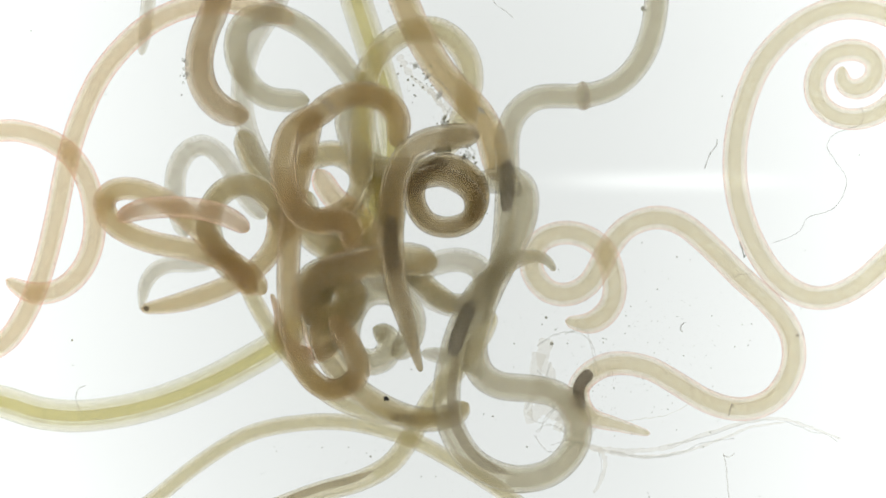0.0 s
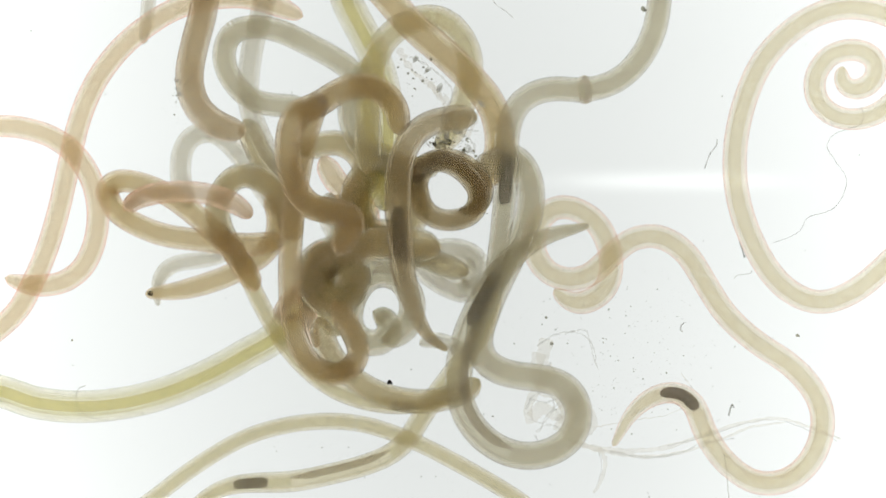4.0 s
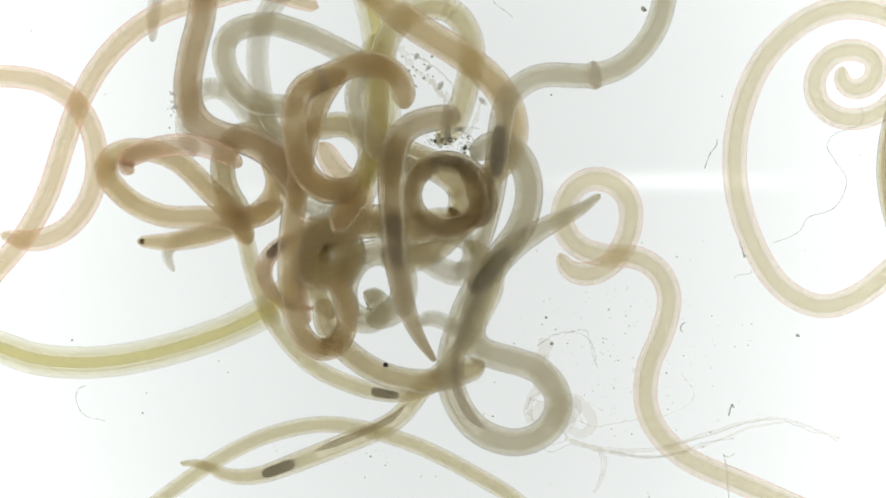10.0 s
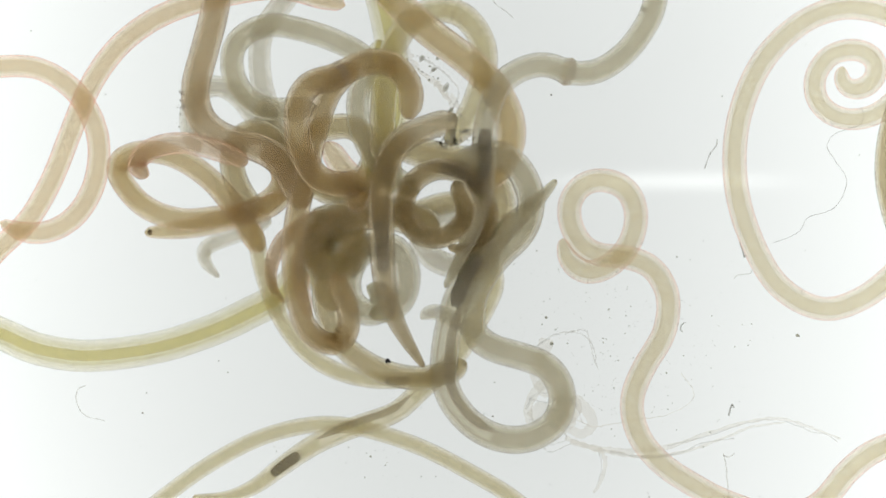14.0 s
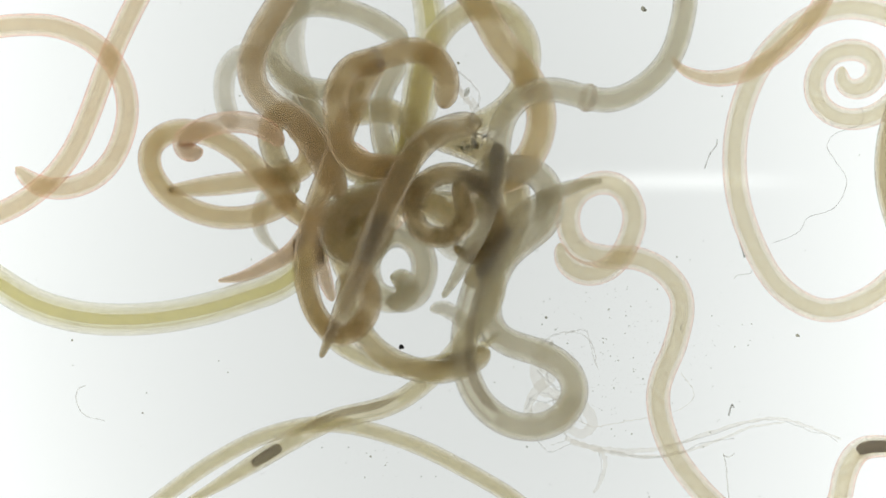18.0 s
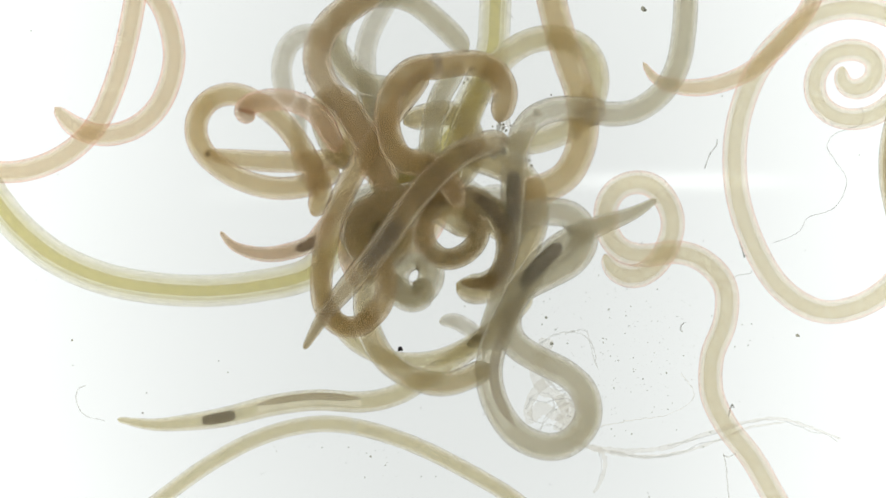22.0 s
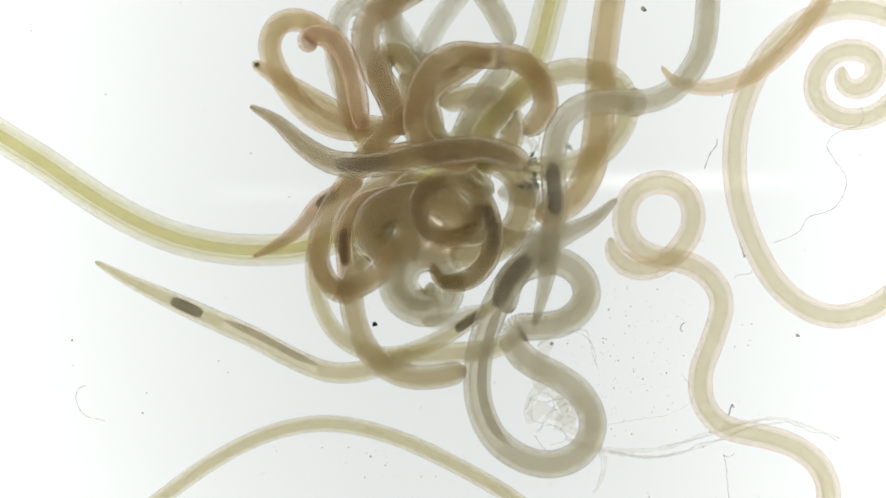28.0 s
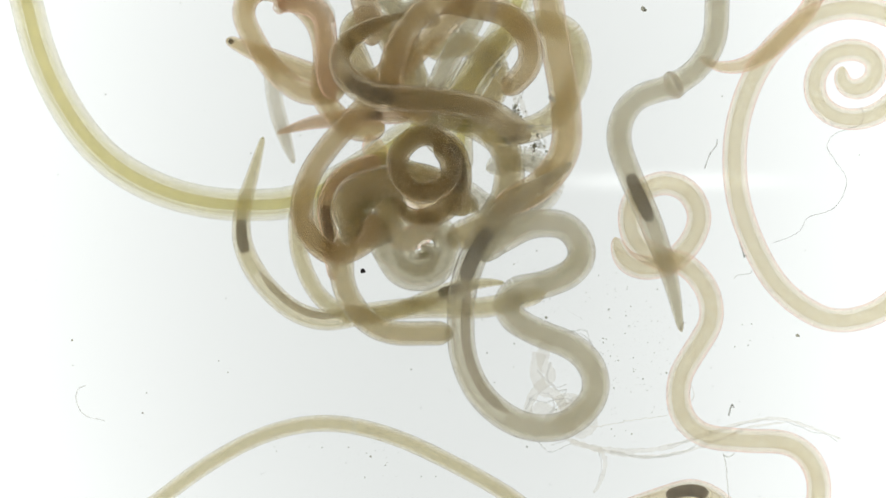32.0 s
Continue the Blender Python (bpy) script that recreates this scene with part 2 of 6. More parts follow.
class Worm:
    """A roundworm of short stiff rings. at(t, ...) gives its line, head or tail first, at a time."""

    def __init__(self, label, width, tissue, layer, drift="still", vent=None, gullet=None, taper=(60, 60), tips=(0.25, 0.25), rise=0.0, every=1, length=None, step=None, pile=True, collar=None, spot=None, curl=None):
        self.label, self.width, self.tissue, self.layer, self.drift = label, width, tissue, layer, drift
        self.vent, self.gullet, self.taper, self.tips, self.rise, self.every, self.length = vent, gullet, taper, tips, rise, every, length
        self.step, self.pile, self.keys = step or max(2.6, width * 0.07), pile, []
        self.collar, self.spot = collar, spot
        self.curl = curl if curl is not None else (0.0 if drift == "still" else 0.016)
        WORMS.append(self)

    def at(self, t, *xy):
        self.keys.append((t, [(xy[i], xy[i + 1]) for i in range(0, len(xy), 2)]))
        return self

    def prepare(self):
        lines = [smooth_line(p) for _, p in self.keys]
        lens = [float(np.linalg.norm(np.diff(l, axis=0), axis=1).sum()) for l in lines]
        self.lens = lens
        total = self.length or float(np.median(lens))
        self.n = max(4, int(round(total / self.step)))
        self.step = total / self.n
        self.total = total
        self.rows = []
        for (t, _), l in zip(self.keys, lines):
            l = eased(l)
            self.rows.append((t, *(stepped(l, self.step, self.n, self.curl) - between(DRIFT[self.drift], t))))

    def line(self, t):
        p = between(self.rows, t)
        return stepped(p + between(DRIFT[self.drift], t), self.step, self.n, self.curl)

    def radius(self, s):
        r = 1.0
        for d, length, tip in ((s, self.taper[0], self.tips[0]), (self.total - s, self.taper[1], self.tips[1])):
            if d < length:
                r = min(r, tip + (1 - tip) * math.sin(0.5 * math.pi * max(0, d) / length) ** 0.8)
            cap = self.width * 0.5 * tip * 1.6
            if d < cap:
                r *= max(0.12, math.sqrt(max(0.0, 1 - (1 - d / cap) ** 2)))
        if self.collar and abs(s - self.collar[0]) < self.collar[1]:
            r *= 1 + self.collar[2] * (1 - abs(s - self.collar[0]) / self.collar[1])
        return r * self.width * 0.5

    def points(self, t):
        uv = self.line(t)
        c = between(DRIFT["up"], t) * 0.5 + between(DRIFT["low"], t) * 0.5
        out = []
        for i, (u, v) in enumerate(uv):
            d = math.hypot(u - c[0], v - c[1]) / 300.0
            lift = self.layer * 4.0e-4 * (math.exp(-d * d) if self.pile else 1.0) + self.rise * i / self.n
            out.append(place(u, v, self.width * 0.5 * UNIT + lift))
        return out

    def build(self):
        first = self.points(self.keys[0][0])
        base = sum(first, Vector()) / len(first)
        base.z = 0
        self.ob = tagged(new("roundworm"), self.label, "worm", "worms in the dish")
        self.ob.location = base
        self.base = base
        self.parts = []
        half = self.step * UNIT * 0.5
        # the rings are cut aslant by the usual bend between neighbours
        turns = []
        for t in range(0, 33, 2):
            d = np.diff(self.line(t), axis=0)
            a = np.unwrap(np.arctan2(-d[:, 1], d[:, 0]))
            turns.append(np.diff(a))
        usual = np.median(turns, axis=0)
        # and reach over each other as far as the bend varies, so that no gap opens
        reach = [0.0, *(np.percentile(np.abs(turns - usual), 85, axis=0)), 0.0]
        turns = [0.0, *np.clip(usual, -0.5, 0.5), 0.0]
        skin, flesh, gut = MATS[self.tissue]
        core = TISSUE[self.tissue][3]
        for i in range(self.n):
            s0, s1 = i * self.step, (i + 1) * self.step
            r0, r1 = self.radius(s0) * UNIT, self.radius(s1) * UNIT
            mid = (s0 + s1) / 2
            kind, inner, shift, third = "ring", (core, core), 0.0, gut
            if self.vent and self.vent[0] <= mid <= self.vent[1]:
                kind, third = "gland_ring", GLAND
                span = self.vent[1] - self.vent[0]
                inner = [0.54 * max(0.25, 1 - abs(2 * (s - self.vent[0]) / span - 1) ** 7) ** 0.5 for s in (s0, s1)]
                inner = [max(0.3, k) for k in inner]
            elif self.gullet and self.gullet[0] <= mid <= self.gullet[1]:
                kind, third, shift = "gullet_ring", GULLET, 0.34
                ends = [min(1.0, 0.3 + min(s - self.gullet[0], self.gullet[1] - s) / 45.0) for s in (s0, s1)]
                inner = [0.34 * max(0.3, k) for k in ends]
            first_skin = skin
            if self.collar and abs(mid - self.collar[0]) < self.collar[3]:
                kind, first_skin = "collar_ring", COLLAR if self.tissue != "olive" else MATS["pale"][0]
            lap = [min(0.48 * self.step, (0.33 if self.drift == "still" else 0.42) * self.width * 0.5 * reach[j]) * UNIT for j in (i, i + 1)]
            tp, tn = math.tan(turns[i] / 2), math.tan(turns[i + 1] / 2)
            bm = bmesh.new()
            for k, (ra, rb, sides) in enumerate(((r0, r1, 14), (r0 * 0.95, r1 * 0.95, 14), (r0 * 0.86, r1 * 0.86, 12), (r0 * 0.75, r1 * 0.75, 12), (r0 * 0.61, r1 * 0.61, 12), (r0 * inner[0], r1 * inner[1], 10))):
                ring_tube(bm, (half + lap[0], half + lap[1]), ra, rb, tp, tn, sides, (0, 0, 1, 1, 1, 2)[k], shift * r0 if k == 5 else 0.0)
            # the cord along the flank
            ring_tube(bm, (half + lap[0], half + lap[1]), r0 * 0.09, r1 * 0.09, tp, tn, 6, 1, -0.48 * r0)
            me = bpy.data.meshes.new(kind)
            bm.to_mesh(me)
            bm.free()
            for m in (first_skin, flesh, third):
                me.materials.append(m)
            ob = new(kind, me)
            ob.parent = self.ob
            if kind in RING_LABELS:
                ob["label"] = RING_LABELS[kind]
            self.parts.append(ob)
        if self.spot:
            bm = bmesh.new()
            bmesh.ops.create_icosphere(bm, subdivisions=2, radius=self.spot[1] * UNIT)
            part("spot", bm, SPOT, self.parts[int(self.spot[0] / self.step)], "small black speck")

    def poses(self, t):
        p = self.points(t)
        out = []
        for a, b in zip(p, p[1:]):
            x = (b - a).normalized()
            y = Vector((0, 0, 1)).cross(x).normalized()
            z = x.cross(y)
            m = Matrix((x, y, z)).transposed().to_4x4()
            m.translation = (a + b) * 0.5 - self.base
            out.append(m)
        return out

    def move(self):
        if len(self.keys) == 1 and self.drift == "still":
            for ob, m in zip(self.parts, self.poses(0)):
                ob.matrix_basis = m
            return
        ts = sorted({*range(0, 32, self.every), 32} | ({3.5, 5.5, 14.5, 16.5, 27.5, 28.5, 30.5, 31.5} if self.every == 1 else set()))
        table = [self.poses(t) for t in ts]
        for i, ob in enumerate(self.parts):
            walk(ob, [(t, table[j][i]) for j, t in enumerate(ts)])


# ---- the dish ----
def slab(name, x, y, z0, z1, material, label, category=""):
    bm = bmesh.new()
    bmesh.ops.create_cube(bm, size=1)
    for v in bm.verts:
        v.co = ((v.co.x) * 2 * x, v.co.y * 2 * y, z1 if v.co.z > 0 else z0)
    bmesh.ops.bevel(bm, geom=bm.edges[:], offset=min(3e-4, (z1 - z0) * 0.2), segments=2, affect="EDGES")
    me = bpy.data.meshes.new(name)
    bm.to_mesh(me)
    bm.free()
    me.materials.append(material)
    return tagged(new(name, me), label, category, "", "structure")


GLASS = film_material("clear_glass", (0.985, 0.99, 0.99), 0.0, vary=0.004, gloss=0.01)
slab("dish_floor", 0.030, 0.030, -0.0011, 0.0, GLASS, "clear glass floor of the dish, wet and dusty", "dish")
slab("light_plate", 0.036, 0.036, -0.0042, -0.0022, lamp_plate_material(), "lit white diffuser plate under the dish, brighter to both sides, with painted reflection streaks", "light plate")
# ---- the worms, from the floor of the dish upwards ----
w = Worm("long cream roundworm with rosy edges curving past the knot", 40, "pink", 1, taper=(70, 60), tips=(0.3, 0.4), length=2100, step=7)
w.at(0, 10, 495, 60, 520, 115, 508, 155, 460, 168, 390, 150, 310, 105, 258, 50, 236, 0, 232, -120, 260, -200, 380, -190, 540, -100, 640, 0, 612, 45, 555, 75, 480, 98, 390, 117, 295, 140, 215, 180, 130, 240, 62, 300, 24, 380, 4, 480, 20, 560, 60)
w.at(3, 0, 473, 50, 487, 100, 488, 145, 460, 166, 400, 165, 330, 140, 265, 92, 222, 40, 206, 0, 203, -120, 230, -210, 350, -200, 520, -110, 620, 0, 568, 40, 505, 75, 420, 105, 310, 127, 220, 162, 140, 220, 72, 290, 24, 350, 3, 450, 0, 560, 40)
w.at(6, 25, 530, 75, 542, 135, 520, 172, 465, 185, 400, 167, 340, 112, 290, 50, 270, 0, 266, -120, 285, -200, 390, -190, 540, -100, 640, 0, 608, 60, 550, 108, 460, 137, 360, 152, 265, 178, 170, 228, 88, 290, 35, 345, 5, 450, -10, 560, 40)
w.at(7, 0, 455, 55, 473, 105, 465, 148, 425, 172, 370, 168, 305, 145, 255, 105, 218, 55, 200, 0, 195, -120, 210, -205, 320, -195, 480, -110, 580, 0, 553, 52, 490, 97, 405, 128, 305, 150, 210, 190, 125, 240, 62, 300, 20, 345, 2, 450, -15, 580, 35)
w.at(9, 0, 415, 55, 428, 110, 412, 150, 368, 172, 310, 168, 245, 140, 188, 95, 155, 40, 140, -60, 140, -180, 200, -230, 330, -180, 480, -90, 560, 0, 472, 45, 415, 85, 340, 112, 260, 142, 175, 190, 100, 250, 46, 310, 14, 370, 0, 470, -20, 600, 30)
w.at(11, 0, 415, 60, 425, 115, 406, 155, 360, 170, 300, 160, 230, 122, 170, 60, 139, 0, 134, -100, 145, -200, 220, -230, 340, -180, 480, -90, 555, 0, 467, 45, 415, 85, 345, 112, 260, 142, 180, 185, 105, 240, 50, 300, 16, 360, 0, 470, -20, 600, 30)
w.at(14, 0, 393, 45, 412, 97, 407, 142, 373, 170, 315, 173, 240, 140, 170, 85, 128, 30, 117, -60, 130, -180, 190, -230, 320, -180, 450, -90, 520, 0, 438, 50, 390, 92, 318, 127, 230, 162, 148, 210, 82, 270, 36, 330, 10, 400, -8, 500, -20, 610, 10)
w.at(17, 10, 320, 52, 350, 102, 354, 157, 330, 192, 283, 208, 215, 195, 150, 155, 100, 95, 70, 40, 62, -60, 75, -180, 160, -220, 300, -170, 400, -70, 415, 0, 390, 60, 350, 107, 298, 142, 228, 172, 150, 202, 82, 235, 28, 265, -10, 330, -60)
w.at(20, 62, 248, 92, 280, 142, 293, 197, 280, 240, 235, 262, 165, 250, 100, 210, 45, 150, 15, 90, 8, 40, 15, -80, 50, -170, 150, -180, 270, -90, 345, 0, 345, 60, 325, 117, 283, 160, 225, 190, 150, 212, 80, 237, 10, 255, -60, 280, -140)
w.at(22, 97, 190, 132, 224, 182, 240, 240, 226, 285, 182, 308, 112, 300, 45, 272, -10, 200, -65, 80, -75, -60, -20, -150, 80, -150, 200, -90, 290, 0, 305, 62, 298, 122, 270, 170, 222, 203, 150, 223, 80, 237, 10, 248, -60, 262, -140)
w.at(23, 100, 182, 135, 212, 185, 226, 242, 212, 288, 168, 314, 100, 310, 40, 285, -15, 215, -70, 95, -85, -50, -35, -150, 70, -155, 195, -90, 285, 0, 295, 62, 286, 122, 260, 172, 213, 208, 145, 230, 75, 245, 5, 258, -60, 275, -140)
w.at(24.5, 50, 150, 90, 165, 140, 150, 185, 105, 205, 45, 195, -15, 150, -65, 70, -95, -40, -110, -160, -60, -215, 50, -190, 160, -110, 220, 0, 222, 55, 192, 100, 150, 140, 100, 165, 45, 185, -10, 195, -70, 200, -150)
w.at(25, 12, 125, 60, 126, 105, 105, 140, 65, 150, 10, 135, -45, 90, -95, 20, -125, -80, -135, -190, -90, -250, 20, -220, 130, -140, 185, -60, 205, 0, 187, 42, 152, 75, 105, 95, 50, 110, 0, 118, -60, 120, -140)
w.at(28, -60, -60, -10, -60, 40, -90, 70, -150, 70, -210, 30, -270, -40, -310, -140, -330, -260, -290, -340, -170, -320, -60, -230, 0, -140, 10, -80, -25, 0, -95, 25, -150, 38, -210, 30, -300)
w.at(32, -140, -160, -90, -160, -40, -190, -10, -250, -10, -310, -50, -370, -120, -410, -220, -430, -340, -390, -420, -270, -400, -160, -310, -100, -220, -90, -160, -125, -80, -195, -55, -250, -42, -310, -50, -400)

w = Worm("thick pale roundworm with a yellow-green gut stripe", 58, "yellow", 1, taper=(60, 60), tips=(0.5, 0.5), length=1750, step=10)
w.at(0, -300, 640, -150, 682, 0, 710, 60, 729, 130, 737, 210, 729, 290, 709, 370, 677, 440, 640, 500, 600, 570, 500, 640, 400, 690, 300, 690, 200, 665, 110, 630, 0, 600, -100)
w.at(3, -300, 620, -150, 655, 0, 680, 60, 700, 130, 708, 210, 703, 290, 685, 370, 652, 440, 615, 500, 580, 570, 480, 640, 380, 690, 280, 690, 180, 665, 90, 620, 0, 595, -100)
w.at(6, -300, 610, -150, 670, 0, 717, 60, 737, 140, 745, 220, 737, 300, 715, 380, 680, 450, 636, 510, 592, 570, 480, 640, 360, 675, 250, 670, 160, 640, 80, 595, 0, 560, -100)
w.at(7, -300, 550, -150, 600, 0, 645, 60, 668, 130, 680, 210, 673, 290, 655, 370, 622, 440, 588, 500, 545, 570, 450, 640, 340, 675, 230, 670, 150, 655, 80, 630, 0, 605, -100)
w.at(9, -300, 520, -150, 572, 0, 615, 60, 635, 140, 643, 220, 637, 300, 620, 380, 595, 440, 570, 500, 532, 560, 450, 640, 340, 675, 230, 670, 130, 665, 50, 650, -20, 640, -100)
w.at(11, -300, 520, -150, 572, 0, 615, 60, 635, 140, 642, 220, 635, 300, 617, 380, 592, 440, 565, 500, 527, 560, 440, 640, 330, 685, 210, 680, 120, 668, 50, 650, -20, 640, -100)
w.at(14, -300, 480, -150, 535, 0, 590, 60, 616, 140, 630, 220, 625, 300, 610, 380, 583, 440, 555, 500, 520, 560, 440, 650, 320, 700, 200, 695, 110, 685, 40, 665, -40, 650, -100)
w.at(17, -300, 380, -150, 450, 0, 532, 60, 562, 130, 578, 200, 583, 280, 576, 360, 558, 430, 533, 500, 500, 570, 420, 660, 320, 720, 200, 735, 100, 735, 30, 720, -40, 715, -100)
w.at(20, -220, 220, -100, 320, 0, 437, 60, 488, 130, 520, 200, 532, 280, 535, 360, 528, 440, 512, 530, 484, 610, 400, 700, 305, 785, 210, 815, 100, 816, 20, 815, -60, 812, -120)
w.at(22, -170, 150, -80, 245, 0, 365, 50, 420, 110, 463, 190, 495, 280, 511, 370, 515, 460, 506, 550, 483, 610, 420, 705, 330, 800, 235, 865, 110, 876, 20, 878, -60, 878, -120)
w.at(25, -150, 285, -70, 342, 0, 385, 70, 426, 150, 463, 230, 487, 320, 501, 400, 505, 480, 500, 550, 486, 640, 420, 730, 340, 820, 240, 888, 120, 912, 20, 920, -60, 930, -120)
w.at(28, -200, 120, -90, 180, 0, 240, 80, 290, 160, 345, 240, 392, 320, 424, 400, 440, 470, 443, 545, 435, 640, 400, 730, 330, 820, 250, 900, 170, 948, 100, 975, 0, 1000, -80)
w.at(29, -200, 40, -90, 115, 0, 180, 70, 230, 140, 285, 220, 335, 310, 371, 400, 388, 490, 390, 560, 378, 650, 330, 740, 260, 820, 190, 895, 120, 935, 60, 955, 0, 980, -80)
w.at(30, -200, -20, -90, 60, 0, 135, 60, 185, 130, 245, 200, 290, 280, 329, 370, 355, 460, 362, 535, 358, 640, 310, 730, 240, 810, 180, 885, 110, 925, 50, 948, -10, 970, -80)
w.at(31, -130, -160, -60, -50, 0, 48, 45, 112, 95, 180, 150, 240, 220, 290, 300, 325, 390, 343, 480, 345, 545, 336, 640, 290, 730, 230, 810, 170, 880, 100, 920, 40, 942, -20, 960, -80)
w.at(32, -20, -300, 15, -130, 46, 0, 70, 90, 105, 170, 155, 245, 215, 300, 295, 340, 380, 360, 460, 363, 525, 355, 620, 310, 720, 240, 800, 170, 870, 90, 910, 20, 930, -60)

w = Worm("pale roundworm arched along the dish floor", 30, "olive", 0, taper=(60, 60), tips=(0.5, 0.5), step=9, collar=(487, 1, 0.0, 4.6))
w.at(0, 200, 935, 275, 882, 350, 822, 440, 768, 540, 748, 630, 750, 720, 775, 800, 815, 905, 882, 990, 960)
w.at(6, 200, 932, 272, 880, 340, 830, 420, 783, 500, 755, 580, 745, 650, 752, 720, 777, 800, 815, 920, 882, 990, 940)
w.at(7, 200, 945, 290, 880, 370, 820, 450, 775, 540, 752, 620, 754, 700, 778, 800, 824, 905, 882, 990, 955)
w.at(9, 200, 948, 285, 884, 365, 826, 450, 780, 530, 756, 600, 752, 680, 769, 760, 798, 840, 840, 912, 884, 990, 955)
w.at(32, 200, 946, 285, 882, 365, 824, 450, 777, 530, 753, 605, 751, 690, 771, 780, 810, 905, 880, 990, 952)

w = Worm("large cream roundworm lying in an open loop", 43, "cream", 0, taper=(60, 60), tips=(0.5, 0.5), every=2, step=9)
w.at(0, 1640, 60, 1560, 22, 1490, 14, 1420, 40, 1352, 105, 1312, 200, 1300, 300, 1320, 400, 1372, 490, 1440, 528, 1510, 510, 1580, 450, 1650, 380)
w.at(6, 1640, 60, 1560, 22, 1490, 14, 1420, 40, 1352, 105, 1312, 200, 1300, 300, 1320, 400, 1372, 495, 1440, 538, 1510, 520, 1580, 462, 1650, 390)
w.at(13, 1640, 60, 1560, 22, 1490, 14, 1420, 40, 1352, 105, 1310, 200, 1300, 300, 1320, 400, 1372, 500, 1450, 546, 1520, 530, 1585, 480, 1650, 400)
w.at(23, 1640, 60, 1560, 22, 1490, 14, 1420, 40, 1352, 105, 1310, 200, 1300, 300, 1320, 400, 1374, 502, 1450, 552, 1530, 540, 1590, 495, 1650, 420)
w.at(32, 1640, 60, 1560, 22, 1490, 14, 1420, 40, 1352, 105, 1310, 200, 1300, 300, 1320, 400, 1376, 505, 1460, 564, 1540, 558, 1600, 515, 1660, 440)

w = Worm("pale roundworm coiled in a flat spiral", 39, "cream", 0, taper=(80, 40), tips=(0.45, 0.5))
w.at(0, 1492, 118, 1488, 138, 1500, 156, 1524, 158, 1546, 142, 1552, 116, 1538, 96, 1508, 88, 1470, 98, 1444, 132, 1444, 172, 1470, 202, 1510, 212, 1555, 200, 1598, 160, 1620, 100)

w = Worm("slender roundworm with rosy edges, head bent upward", 33, "pink", 1, taper=(150, 60), tips=(0.2, 0.5), length=760, step=7)
w.at(0, 1170, -190, 1200, -160, 1260, -140, 1330, -160, 1400, -210, 1440, -290, 1500, -400, 1580, -500)
w.at(13, 1170, -150, 1200, -110, 1260, -90, 1330, -110, 1400, -160, 1440, -240, 1500, -350, 1580, -450)
w.at(15, 1190, -30, 1225, 10, 1275, 25, 1330, 8, 1390, -50, 1440, -120, 1490, -220, 1560, -320)
w.at(16.5, 1198, 72, 1222, 104, 1265, 118, 1315, 108, 1370, 70, 1425, 10, 1465, -70, 1540, -190)
w.at(17, 1196, 90, 1216, 114, 1260, 128, 1312, 122, 1362, 95, 1410, 50, 1448, 0, 1490, -90, 1550, -200)
w.at(18.5, 1185, 108, 1205, 130, 1255, 145, 1312, 136, 1370, 105, 1420, 60, 1462, 0, 1500, -80, 1555, -190)
w.at(20, 1155, 118, 1175, 147, 1222, 162, 1282, 158, 1340, 130, 1390, 85, 1430, 30, 1455, -10, 1500, -90, 1560, -200)
w.at(22, 1138, 110, 1160, 141, 1207, 155, 1262, 152, 1320, 130, 1370, 92, 1410, 45, 1438, 0, 1480, -80, 1550, -200)
w.at(23, 1140, 110, 1163, 143, 1210, 157, 1270, 150, 1330, 126, 1382, 85, 1420, 42, 1447, 0, 1485, -80, 1550, -200)
w.at(25, 1162, 116, 1182, 144, 1230, 158, 1290, 149, 1350, 115, 1402, 65, 1446, 0, 1480, -80, 1550, -200)
w.at(28, 1170, 116, 1190, 141, 1230, 155, 1290, 150, 1350, 120, 1405, 70, 1456, 0, 1490, -80, 1560, -200)
w.at(29, 1170, 109, 1190, 135, 1230, 148, 1290, 143, 1350, 112, 1400, 65, 1447, 0, 1485, -80, 1555, -200)
w.at(30, 1150, 119, 1175, 148, 1220, 160, 1280, 149, 1335, 115, 1385, 65, 1426, 0, 1460, -80, 1525, -200)
w.at(30.5, 1180, 112, 1205, 138, 1255, 150, 1310, 138, 1360, 102, 1405, 50, 1438, 0, 1470, -90, 1530, -210)
w.at(31, 1222, 112, 1252, 128, 1300, 128, 1350, 110, 1395, 70, 1435, 15, 1462, -50, 1500, -140, 1545, -230)
w.at(32, 1240, 102, 1265, 117, 1312, 117, 1360, 91, 1402, 50, 1440, 0, 1475, -90, 1530, -210)

w = Worm("long cream roundworm with a curled tail and rosy edges", 43, "cream", 1, taper=(70, 240), tips=(0.3, 0.22), vent=(1475, 1550), length=1680, step=3.4)
w.at(0, 1000, 568, 1045, 573, 1080, 545, 1088, 500, 1070, 445, 1035, 418, 990, 412, 950, 432, 940, 475, 965, 513, 1005, 522, 1045, 500, 1075, 445, 1105, 405, 1155, 385, 1205, 395, 1255, 435, 1310, 490, 1365, 540, 1400, 590, 1403, 650, 1370, 705, 1315, 725, 1255, 712, 1200, 680, 1145, 650, 1085, 643, 1045, 660, 1022, 690, 1040, 735, 1085, 750, 1150, 768)
w.at(1, 995, 560, 1041, 568, 1080, 538, 1086, 492, 1067, 437, 1031, 410, 983, 403, 945, 429, 939, 472, 963, 510, 1004, 520, 1043, 500, 1074, 451, 1104, 411, 1155, 393, 1203, 405, 1252, 445, 1305, 503, 1372, 565, 1412, 625, 1414, 685, 1380, 738, 1320, 752, 1258, 737, 1202, 697, 1148, 655, 1098, 633, 1055, 632, 1032, 655, 1040, 700, 1085, 742)
